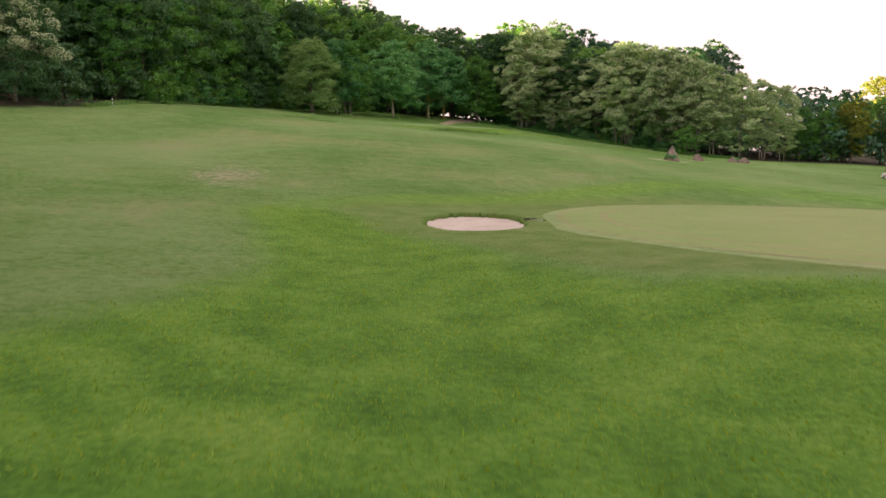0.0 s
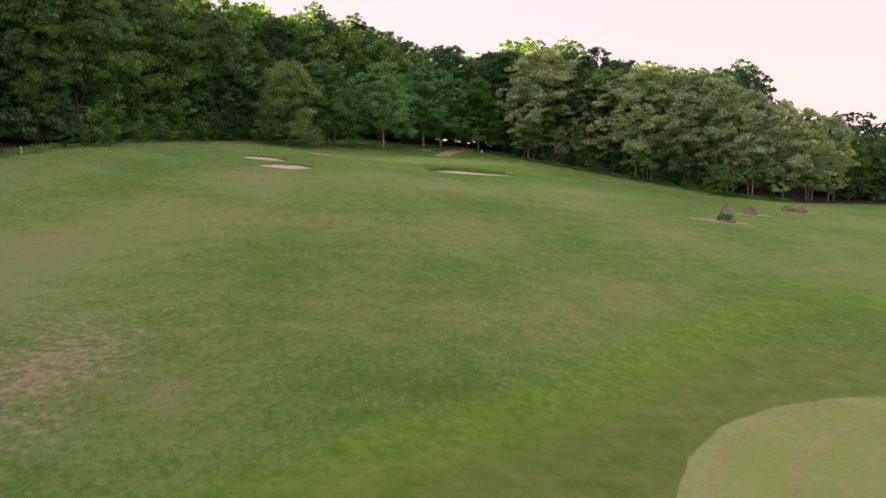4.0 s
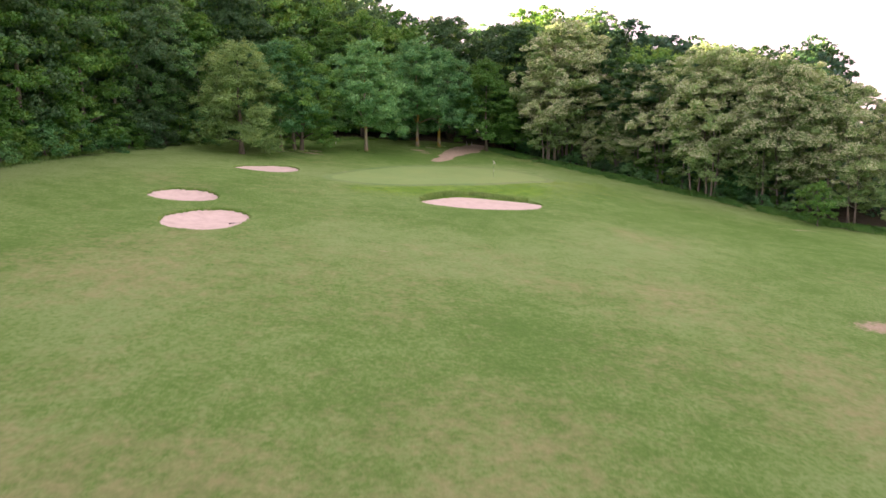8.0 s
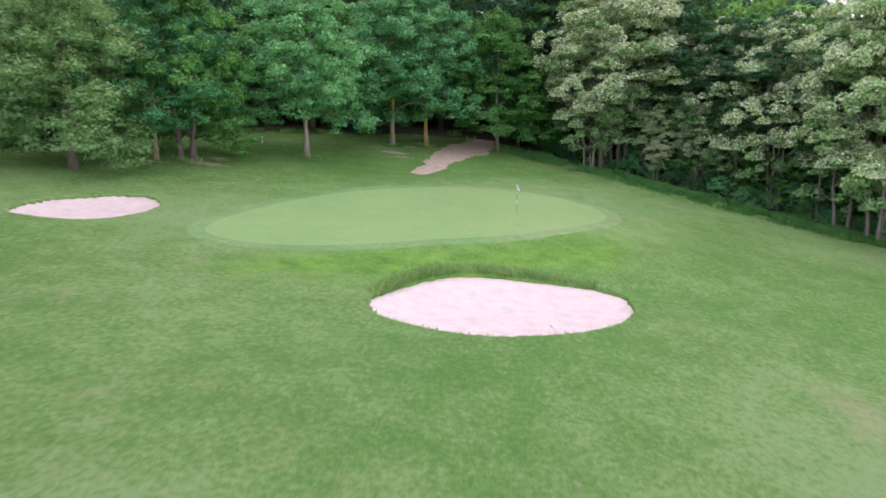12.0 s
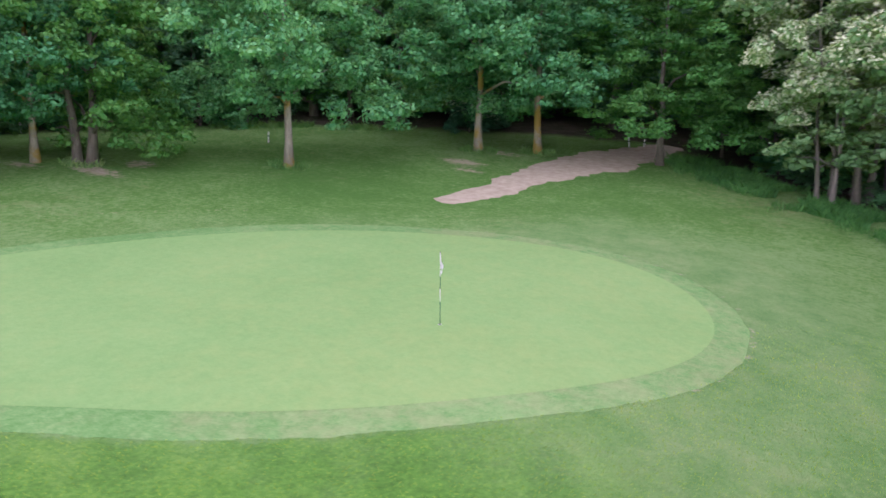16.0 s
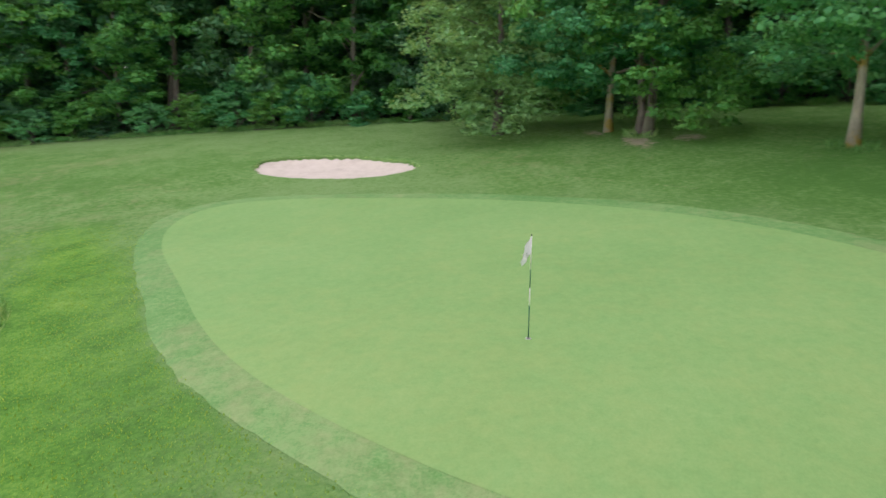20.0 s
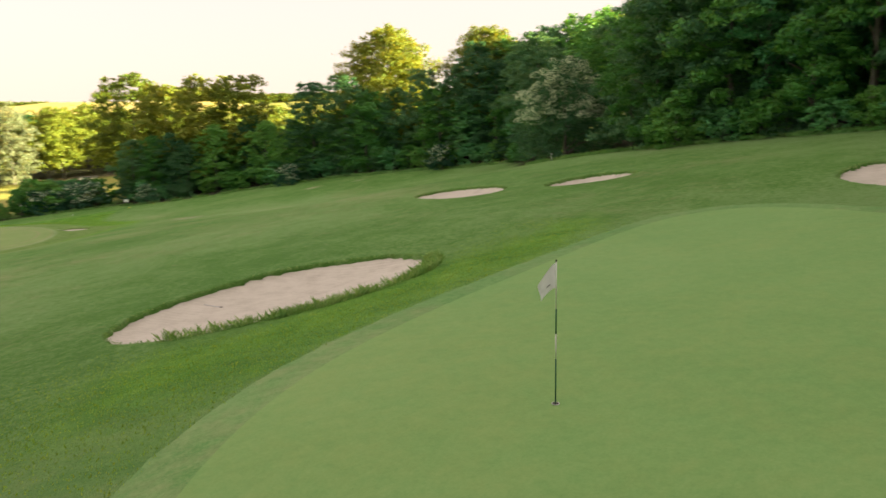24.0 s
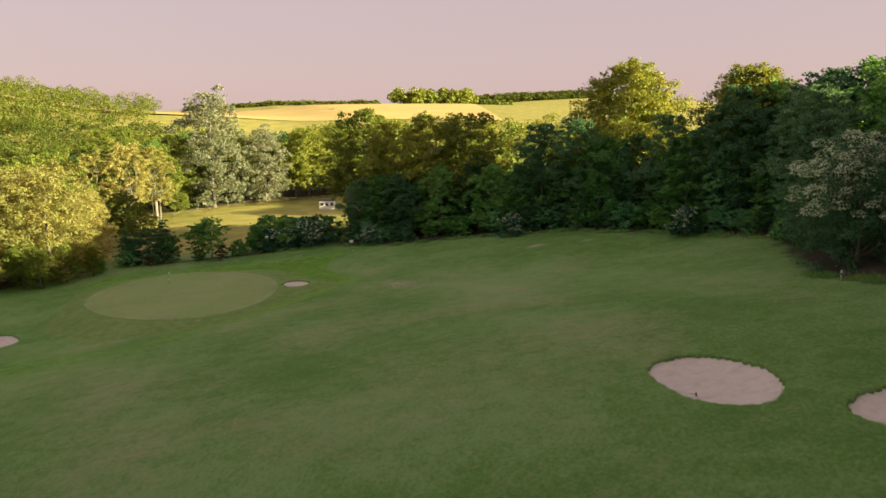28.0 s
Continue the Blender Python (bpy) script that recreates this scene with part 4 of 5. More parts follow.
# the blossoming trees along the right-hand edge
for i, (x, y, s) in enumerate([(20.4, 178.6, 1.05), (22.7, 180.0, 1.1), (26.0, 179.4, 1.0), (37.0, 159.7, 1.0), (38.1, 156.7, 1.02), (43.2, 152.5, 0.95), (45.6, 151.7, 0.98), (48, 146, 0.92), (50, 143.0, 0.88),
                               (54, 141.5, 0.82), (58.5, 142, 0.76), (63, 144, 0.72), (43, 158, 1.0), (49, 153, 1.0)]):
    plant(LOCUSTS[i % 3], x, y, s * (1.38 if x < 27 else 1.12 if x < 47 else 1.05), rnd=rt, tall=0.84 if x < 27 else 1.0)
for x, y in ((12.5, 186.0), (15.8, 184.0), (13.5, 190.5)):
    plant(SAPLING, x, y, 1.5, rnd=rt, label="young green tree under the wood edge beside the path")
for x, y, s in ((18.8, 176.4, 0.92), (25.3, 174.6, 0.40), (29.4, 173.4, 0.62), (31.5, 171.5, 0.95), (34.2, 166.6, 0.98)):
    plant(LOCUSTS[1], x, y, s, rnd=rt, label="locust tree in white blossom with low boughs" if s > 0.5 else "young blossoming locust bending over the grass")
for x, y in along([(14.5, 183.5), (19, 180.5), (24, 176.8), (28, 172.5), (32, 168), (36, 163.5), (39, 159), (42, 154), (46, 149)], 1.5, 0.5, rt):
    plant(BUSHES[rt.randrange(3)], x, y, rt.uniform(0.28, 0.5), rnd=rt, label="low green shrub under the wood edge")


LEFT = [(-44.5, 104), (-42.5, 112), (-42.5, 125), (-41, 140), (-38.5, 151), (-34, 162), (-29, 170), (-20, 179), (-10, 185), (-1, 190)]
BACK = [(15, 192), (21, 189), (28, 182), (33, 174), (38, 167), (43, 162), (50, 158)]
SOUTH = [(-13, -6), (-22, 3), (-31, 9), (-40, 16), (-49, 25), (-58, 46), (-62, 62), (-55, 76)]
RIGHT = [(66, 148), (84, 152), (124, 160), (146, 130), (140, 84), (112, 24), (88, 12), (64, 6)]


def shifted(line, by):
    """A line of points moved outwards, away from the middle of the course."""
    out = []
    for x, y in line:
        dx, dy = x - 0, y - 100
        d = math.hypot(dx, dy)
        out.append((x + dx / d * by, y + dy / d * by))
    return out


for line, s0 in ((LEFT, 1.0), (BACK, 1.0), (SOUTH, 0.74)):
    for x, y in along(line, 4.6, 0.8, rt):
        low = 0.94 if line is BACK and x > 28 else 1.0
        if line is SOUTH and rt.random() < 0.3:
            plant(TWIN, x, y, s0 * rt.uniform(0.9, 1.35), rnd=rt, label="bright green broad tree of the wood edge")
        else:
            plant(OAKS[rt.randrange(4)], x, y, low * s0 * (rt.uniform(0.72, 1.02) if line is not SOUTH else rt.uniform(0.62, 0.85) if x > -37 else rt.uniform(0.72, 1.15)), rnd=rt, tall=rt.uniform(0.9, 1.12))
    for x, y in along(shifted(line, 6), 5.4, 1.4, rt):
        plant(BACKROW[rt.randrange(2)], x, y, (0.93 if line is BACK and x > 30 else 1.0) * s0 * (rt.uniform(0.75, 1.12) if line is not SOUTH else rt.uniform(0.45, 0.62) if y < 56 else rt.uniform(0.75, 1.0)), rnd=rt)
    for far in (13, 20, 28) if line is not SOUTH else (12, 19):
        for x, y in along(shifted(line, far), 6.5, 1.6, rt):
            plant(INNER[rt.randrange(3)], x, y, (0.92 if line is BACK and x > 32 else 1.0) * s0 * (rt.uniform(0.85, 1.1) if line is not SOUTH else rt.uniform(0.4, 0.55) if y < 56 else rt.uniform(0.75, 0.95)), rnd=rt)
    for far in (4, 11):
        for x, y in along(shifted(line, far), 4.5, 1.2, rt):
            plant(BUSHES[rt.randrange(3)], x, y, rt.uniform(0.8, 1.3), rnd=rt)
for x, y in along(shifted(LEFT[:-2], -3.2), 3.4, 0.7, rt) + along(shifted(BACK, 1), 6.0, 0.8, rt) + along(shifted(SOUTH, -3.0), 3.2, 0.7, rt):
    plant(BUSHES[rt.randrange(3)], x, y, rt.uniform(0.55, 1.05), rnd=rt)
for x, y in along(RIGHT, 6.0, 1.5, rt):
    plant(ASH[rt.randrange(2)] if rt.random() < 0.4 else OAKS[rt.randrange(4)], x, y, rt.uniform(0.42, 0.6), rnd=rt)
for x, y in along(shifted(RIGHT, 9), 7.0, 1.5, rt):
    plant(BACKROW[rt.randrange(2)], x, y, rt.uniform(0.45, 0.62), rnd=rt)
for x, y in ((-46, 100), (-49, 105.5), (-55, 108), (-60, 112), (-50, 116), (-57, 102)):
    plant(BUSHES[rt.randrange(3)], x, y, 1.5, rnd=rt)
for x, y in ((3.5, 192.5), (14.5, 196), (15.5, 189.5), (4, 198), (12, 203), (19, 199), (8, 208), (26, 194), (0, 205), (16, 212)):
    plant(OAKS[rt.randrange(4)], x, y, 1.0, rnd=rt)
for x, y in along([(17, 186), (23, 183), (29, 178), (33, 171), (37, 165), (41, 159), (45, 155)], 2.6, 0.8, rt):
    plant(BUSHES[rt.randrange(3)], x, y, rt.uniform(0.75, 1.25), rnd=rt)
for x, y, k in ((25.5, 178.5, 1.0), (28.0, 175.5, 0.95), (29.2, 173.5, 1.05), (31.6, 169.4, 0.95), (33.8, 166.5, 1.0), (36.2, 162.6, 0.9), (17.0, 186.5, 1.0)):
    plant(SLENDER, x, y, k, rnd=rt)
plant(SAPLING, 44.5, 140.5, 1.0, rnd=rt)
plant(SAPLING, 20.5, 181.0, 0.8, rnd=rt)
# two oaks added to block a sun leak through the wood edge
plant(OAKS[0], -44.5, 108, 0.85, 100)
plant(OAKS[2], -50, 111.5, 0.9, 10)
plant(HAWTHORN, -46.0, 89.5, 1.0, 40)
plant(HAWTHORN, -52, 81, 1.05, 140)
# trees added behind the hawthorns to keep low sun off the fairway
for x, y, k in ((-54, 95, 0.9), (-58, 86, 0.95), (-62, 78, 0.8), (-52, 101, 1.0), (-60, 100, 1.0), (-66, 94, 1.0), (-68, 84, 0.95), (-74, 90, 1.0), (-73, 100, 1.0), (-80, 95, 1.0), (-80, 84, 1.0)):
    plant(BACKROW[rt.randrange(2)], x, y, k * rt.uniform(0.72, 0.92), rnd=rt)
for x, y, s in ((-15, 5, 0.8), (-36.5, 23.5, 0.85), (-52.5, 52, 0.9), (-4.5, 184, 0.8), (3.6, -3.2, 0.95), (-2.5, -3.6, 1.1), (-7, -3.4, 1.0), (0.6, -3.2, 0.9), (-5, 182.5, 0.7)):
    plant(ELDER, x, y, s, rnd=rt)
# the tall sunlit oak above the south edge
plant(BROAD, -59.5, 22.5, 1.04, 50)
# added back-row trees that shade the ground beyond the lower green
for x, y in ((-66, 52), (-69, 58), (-67, 64), (-71, 69), (-74, 62), (-66, 74)):
    plant(BACKROW[rt.randrange(2)], x, y, 0.85, rnd=rt)
plant(BROAD, -66, 47, 0.86, 150)
plant(BROAD, -82, 62, 0.78, 20)
plant(OAKS[3], -61, 52, 0.9, 20)
plant(OAKS[0], -47, 27, 0.86, 60)
plant(ASH[1], -17.5, -17, 1.14, 80)
# sun-tinted ash copies stand in for oaks with lit tops
plant(ASH[0], -22, -7, 1.0, 75)
plant(ASH[0], -29, 0, 1.02, 15)
plant(ASH[1], -35, 4, 0.98, 140)
plant(TWIN, -50, 31, 1.0, 15, label="bright green broad tree of the wood edge")
# hedge and young trees at the bottom of the course
for x, y, s in ((6, -3.8, 1.15), (1.5, -5, 1.4), (-3, -6, 1.3), (-8, -5.5, 1.2), (3.8, -7, 1.5), (-0.5, -8, 1.35), (-5.5, -8, 1.25), (9.5, -2.5, 0.7), (17, -2, 0.5), (30, -3, 0.7), (34, 0.5, 0.6), (38, 3, 0.6)):
    plant(BUSHES[rt.randrange(3)], x, y, s, rnd=rt)
plant(SPRUCE, 23.3, -3.0, 1.0, 10)
plant(BUSHES[0], 26.5, -6.5, 1.4, 40)
plant(SPRUCE, 30.0, -5.0, 0.85, 90)
plant(YOUNG, 14.5, -1.5, 1.2, 40)
plant(YOUNG, 16.8, -2.2, 1.05, 200)
plant(YOUNG, 22.0, -3.0, 0.8, 130)
plant(COPPER, 12.6, 1.2, 1.0, 30)
plant(COPPER, 25.6, -0.5, 0.6, 120)
# the valley
for x, y, s in ((41, 4, 1.0), (51, 6, 1.05), (47, -6, 0.95), (60, 0, 1.0), (38, -10, 0.7)):
    plant(WILLOW, x, y, s, rnd=rt)
for x, y, k in ((44, 10, 0.36), (49.5, 12.5, 0.4), (38, 7.5, 0.3), (55, 13, 0.42), (34.5, 3.5, 0.26), (41, 11.5, 0.3), (60, 10, 0.45)):
    plant(ASH[0], x, y, k, rnd=rt, label="low sunlit yellow-green tree before the willows")
plant(POPLAR, 17.5, -100, 1.12, 20)
plant(POPLAR, 1.5, -103, 0.74, 60)
for x, y, k in ((31, -70, 0.95), (36, -62, 1.0), (40, -74, 1.05), (33, -84, 0.9), (45, -60, 0.95)):
    plant(SPARSE, x, y, k, rnd=rt)
for x, y, k in ((30, -26, 0.42), (34, -32, 0.5), (42, -36, 0.6), (50, -44, 0.7), (26, -86, 0.3), (48, -22, 0.55), (52, -70, 0.8)):
    plant(ASH[1], x, y, k, rnd=rt)
for x, y in along([(70, -30), (58, -60), (40, -92), (28, -104), (10, -112), (-10, -110), (-30, -110)], 7.5, 2.0, rt):
    plant(ASH[rt.randrange(2)], x, y, rt.uniform(0.75, 1.0), rnd=rt)
for x, y in along([(80, -40), (60, -85), (30, -125), (-10, -130), (-50, -128)], 8.0, 3.0, rt):
    plant(ASH[rt.randrange(2)] if rt.random() < 0.6 else OAKS[2 * rt.randrange(2)], x, y, rt.uniform(0.75, 1.0) * (0.9 if x < 15 else 1), rnd=rt)
for x, y in along([(95, -50), (80, -110), (40, -150), (-20, -150), (-60, -150)], 8.0, 4.0, rt) + along([(110, -80), (95, -140), (50, -175), (-20, -175)], 8.5, 4.0, rt):
    plant(ASH[rt.randrange(2)], x, y, rt.uniform(0.7, 0.95) * (0.8 if x < 15 else 1), rnd=rt)


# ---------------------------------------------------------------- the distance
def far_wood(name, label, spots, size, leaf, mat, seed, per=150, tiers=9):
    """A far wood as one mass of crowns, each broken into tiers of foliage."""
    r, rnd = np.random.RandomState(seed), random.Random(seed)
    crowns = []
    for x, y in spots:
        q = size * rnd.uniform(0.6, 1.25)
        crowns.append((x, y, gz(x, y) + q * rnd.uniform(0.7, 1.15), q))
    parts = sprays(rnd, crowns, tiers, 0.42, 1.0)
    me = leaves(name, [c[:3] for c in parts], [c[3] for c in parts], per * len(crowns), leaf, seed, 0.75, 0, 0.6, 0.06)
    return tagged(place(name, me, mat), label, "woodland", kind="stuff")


def scatter(cx, cy, ax, ay, n, seed, turn=0.0, gap=0.0):
    """Points in an ellipse, no two nearer to each other than the gap."""
    r = np.random.RandomState(seed)
    kept = np.zeros((0, 2))
    for _ in range(n * 4):
        a, k = r.uniform(0, 6.28), math.sqrt(r.random_sample())
        u, v = ax * k * math.cos(a), ay * k * math.sin(a)
        if len(kept) < n and (gap == 0 or not len(kept) or np.hypot(kept[:, 0] - u, kept[:, 1] - v).min() > gap):
            kept = np.vstack([kept, (u, v)])
    return [(cx + u * math.cos(turn) - v * math.sin(turn), cy + u * math.sin(turn) + v * math.cos(turn)) for u, v in kept]


# filler foliage added far behind the trees so no sky shows through
deep = [p for ln in (LEFT, BACK) for far in (36, 45) for p in along(shifted(ln, far), 5.0, 2.0, rt)] + along(shifted(RIGHT, 20), 8, 2, rt) + [(x, y) for y in (226, 236) for x in range(-30, 70, 6)] + [(x, y) for y in (170, 180) for x in range(56, 90, 6)]
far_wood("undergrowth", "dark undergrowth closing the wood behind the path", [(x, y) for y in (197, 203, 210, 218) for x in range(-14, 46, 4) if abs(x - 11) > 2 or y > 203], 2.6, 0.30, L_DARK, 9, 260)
low = [p for ln, far in ((LEFT, 9), (LEFT, 16), (LEFT, 24), (LEFT, 32), (BACK, 6), (BACK, 14), (BACK, 22), (RIGHT, 4), (RIGHT, 12)) for p in along(shifted(ln, far), 4.2, 1.0, rt)]
# more filler, added to stop low sun passing under the crowns
low += [(x, y) for x in (-52, -57, -62, -68, -74, -80) for y in (77, 81, 85, 89, 93, 97, 101)] + [(x, y) for y in (150, 155, 160, 166) for x in range(48, 84, 4)]
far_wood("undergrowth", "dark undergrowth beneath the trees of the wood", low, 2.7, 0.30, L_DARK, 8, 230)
shade = [p for ln, far in ((LEFT, 22), (LEFT, 30), (LEFT, 38), (BACK, 18), (BACK, 26)) for p in along(shifted(ln, far), 4.6, 1.2, rt)] + [(x, y) for y in (200, 207, 214, 222) for x in range(-6, 34, 5)] + [(x, y) for y in (152, 158, 165) for x in range(52, 84, 5)]
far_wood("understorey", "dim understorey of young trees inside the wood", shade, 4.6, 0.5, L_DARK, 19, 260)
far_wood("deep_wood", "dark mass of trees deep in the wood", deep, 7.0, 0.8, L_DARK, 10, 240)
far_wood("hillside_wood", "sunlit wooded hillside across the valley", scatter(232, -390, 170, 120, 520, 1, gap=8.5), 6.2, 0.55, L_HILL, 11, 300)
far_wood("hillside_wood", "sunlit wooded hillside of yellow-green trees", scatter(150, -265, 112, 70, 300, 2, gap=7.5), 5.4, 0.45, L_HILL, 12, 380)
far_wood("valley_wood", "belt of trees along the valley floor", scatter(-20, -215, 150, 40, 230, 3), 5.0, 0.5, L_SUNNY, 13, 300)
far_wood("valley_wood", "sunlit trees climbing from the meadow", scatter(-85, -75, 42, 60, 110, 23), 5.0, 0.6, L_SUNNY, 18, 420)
# next two woods: distance haze put into the crowns by a paler leaf
far_wood("distant_wood", "small wood at the edge of the barley field", scatter(-275, -1000, 62, 20, 60, 4), 10.0, 2.0, L_SUNNY, 14, 160)
far_wood("distant_wood", "line of hedgerow trees in the fields", scatter(-455, -1240, 46, 12, 30, 5, 0.2), 7.0, 2.2, L_SUNNY, 15, 110)
far_wood("distant_wood", "wooded ridge on the skyline", scatter(-800, -1850, 250, 90, 800, 6, 0.25), 8, 2.4, L_HILL, 16, 60)
far_wood("distant_wood", "long wooded ridge far on the skyline", scatter(-130, -2300, 300, 45, 560, 7, 0.05), 6, 2.4, L_HILL, 17, 50)


def far_field(name, label, x0, x1, y0, y1, mat, lift=0.6):
    xs, ys = np.linspace(x0, x1, 34), np.linspace(y0, y1, 34)
    v = [(x + 0.25 * (y - y0), y + 14 * math.sin(x * 0.01), float(relief(x + 0.25 * (y - y0), y)) + lift) for y in ys for x in xs]
    f = [(j * 34 + i, j * 34 + i + 1, (j + 1) * 34 + i + 1, (j + 1) * 34 + i) for j in range(33) for i in range(33)]
    tagged(place(name, mesh_from(name, v, f), mat), label, "field", kind="structure")


far_field("barley_field", "golden ripening barley field in evening sun", -330, 190, -980, -420, M_WHEAT, 0.9)
far_field("far_pasture", "pale green pasture beyond the barley", -700, 100, -1500, -1060, M_PASTURE, 0.9)


# ---------------------------------------------------------------- flags, rakes, signs
def build_flag(x, y, label, stripes, turn):
    z = gz(x, y) + 0.035
    t = thing("flagstick", label, "golf flag", group="flags on the greens", at=pose(x, y, z, 0, 0, turn))
    top, lo = 2.1, -0.08
    cuts = stripes
    for (a, b, mat, lab) in cuts:
        bm = bmesh.new()
        tube(bm, [(0, 0, a), (0, 0, b)], [0.0115 - 0.002 * a / top, 0.0115 - 0.002 * b / top], 12)
        part("pole_section", bm, mat, t, lab)
    bm = bmesh.new()
    tube(bm, [(0, 0, top), (0, 0, top + 0.02), (0, 0, top + 0.035)], [0.013, 0.014, 0.004], 12)
    part("finial", bm, M_BLACK, t, "small dark cap on the pole")
    # limp cloth, hanging in folds
    bm = bmesh.new()
    cols, rows = 14, 16
    g = []
    for j in range(rows + 1):
        v = j / rows
        row = []
        for i in range(cols + 1):
            u = i / cols
            sag = 0.34 * u ** 1.3
            width = 0.25 * u * (1 - 0.15 * v)
            fold = 0.035 * math.sin(u * 9 + v * 2) * u
            row.append(bm.verts.new((0.012 + width, fold + 0.02 * math.sin(v * 7) * u, top - 0.02 - 0.36 * v * (1 - 0.35 * u) - sag)))
        g.append(row)
    for j in range(rows):
        for i in range(cols):
            bm.faces.new((g[j][i], g[j][i + 1], g[j + 1][i + 1], g[j + 1][i])).smooth = True
    bmesh.ops.solidify(bm, geom=bm.faces[:], thickness=0.004)
    part("flag_cloth", bm, M_CLOTH, t, "limp white cloth flag with a dark mark")
    bm = bmesh.new()
    for k in range(5):
        box(bm, 0.085 + 0.012 * k, -0.022 + 0.004 * k, top - 0.33 - 0.012 * k, 0.008, 0.006, 0.028 - 0.003 * k, 0.001, 0.3)
    part("flag_mark", bm, M_BLACK, t, "faded dark mark on the cloth")
    # the cup
    bm = bmesh.new()
    ring = [[bm.verts.new((r * math.cos(a * 6.2832 / 24), r * math.sin(a * 6.2832 / 24), zz)) for a in range(24)] for r, zz in ((0.060, 0.002), (0.060, 0.007), (0.052, 0.007), (0.052, -0.02))]
    for a, b in zip(ring, ring[1:]):
        for k in range(24):
            bm.faces.new((a[k], a[(k + 1) % 24], b[(k + 1) % 24], b[k]))
    part("cup_rim", bm, M_CUP, t, "white rim of the hole")
    # a flat disc at rim height, coloured dark for the shade inside
    bm = bmesh.new()
    bmesh.ops.create_circle(bm, cap_ends=True, radius=0.053, segments=24, matrix=Matrix.Translation((0, 0, 0.0045)))
    part("cup_hole", bm, M_HOLE, t, "flat dark disc standing for the shaded hole")
    return t


build_flag(7.97, 149.45, "green and white striped flagstick with a limp white flag", [(-0.08, 0.68, M_PINGREEN, "dark green section"), (0.68, 1.05, M_WHITE, "white section"), (1.05, 1.42, M_PINGREEN, "dark green section"), (1.42, 2.1, M_WHITE, "white section")], -52)
build_flag(19.6, 27.0, "distant striped flagstick with a white flag on the dry green", [(-0.08, 0.68, M_PINGREEN, "dark green section"), (0.68, 1.05, M_WHITE, "white section"), (1.05, 1.42, M_PINGREEN, "dark green section"), (1.42, 2.1, M_WHITE, "white section")], 160)


def build_rake(x, y, z, turn, tilt, label, span=0.62):
    t = thing("bunker_rake", label, "rake", group="bunker rakes", at=pose(x, y, z, tilt, 0, turn))
    bm = bmesh.new()
    tube(bm, [(0, 0, 0.03), (0, -0.75, 0.045), (0, -1.5, 0.06)], [0.014, 0.013, 0.015], 10)
    part("handle", bm, M_STEEL, t, "thin grey metal handle")
    bm = bmesh.new()
    tube(bm, [(0, -1.42, 0.059), (0, -1.6, 0.062)], [0.018, 0.017], 10)
    part("grip", bm, M_BLACK, t, "black grip")
    bm = bmesh.new()
    box(bm, 0, 0.02, 0.04, span, 0.06, 0.05, 0.008)
    part("head", bm, M_BLACK, t, "black plastic rake head")
    for i in range(13):
        bm = bmesh.new()
        tube(bm, [(-span / 2 + 0.02 + i * (span - 0.04) / 12, 0.03, 0.02), (-span / 2 + 0.02 + i * (span - 0.04) / 12, 0.05, -0.05)], [0.009, 0.004], 6)
        part("tine", bm, M_BLACK, t)
    return t


build_rake(3.2, 34.4, gz(3.2, 34.4) + 0.06, 12, 0, "black bunker rake lying on the grass beside the sand", 0.5)
build_rake(7.6, 128.3, gz(7.6, 128.3) - 0.38, 195, -3, "black bunker rake lying in the sand", 0.52)
build_rake(-14.9, 111.6, gz(-14.9, 111.6) - 0.42, 60, -2, "black bunker rake lying in the pear-shaped bunker", 0.52)


def build_stake(x, y, tall, mat, label, lean=0.0, group="marker posts"):
    t = thing("marker_post", label, "post", group=group, at=pose(x, y, gz(x, y), 0, lean, 0))
    bm = bmesh.new()
    tube(bm, [(0, 0, -0.2), (0, 0, tall - 0.08), (0, 0, tall)], [0.045, 0.045, 0.02], 10)
    part("post", bm, mat, t)
    bm = bmesh.new()
    tube(bm, [(0, 0, tall * 0.55), (0, 0, tall * 0.68)], [0.048, 0.048], 10)
    part("band", bm, M_PINGREEN, t, "green painted band")


build_stake(-38.2, 96.0, 0.85, M_WHITE, "white painted marker post in the grass")
build_stake(-28.5, 163.5, 0.7, M_WHITE, "white painted marker post before the wood")
build_stake(-14.2, 170.5, 0.7, M_WHITE, "small white post in front of the dark wood", 3)
build_stake(6.4, 184.6, 0.7, M_WHITE, "white post beside the gravel path", -4)
build_stake(7.3, 185.3, 0.6, M_WHITE, "short white post beside the gravel path", 5)


def build_sign(x, y, turn):
    t = thing("tee_sign", "small white and green sign on two posts by the hedge", "sign", at=pose(x, y, gz(x, y), 0, 0, turn))
    for sx in (-0.34, 0.34):
        bm = bmesh.new()
        box(bm, sx, 0, 0.55, 0.06, 0.06, 1.5, 0.008)
        part("post", bm, M_PINGREEN, t)
    bm = bmesh.new()
    box(bm, 0, 0.05, 1.0, 0.86, 0.03, 0.52, 0.01)
    part("panel", bm, M_WHITE, t, "white painted board")
    bm = bmesh.new()
    box(bm, 0, 0.052, 1.38, 0.86, 0.035, 0.16, 0.01)
    part("header", bm, M_PINGREEN, t, "dark green strip")
    for k in range(3):
        bm = bmesh.new()
        box(bm, 0, 0.068, 1.13 - 0.13 * k, 0.6 - 0.1 * k, 0.006, 0.05)
        part("lettering_bar", bm, M_PINGREEN, t)


build_sign(-11.3, 3.6, 170)


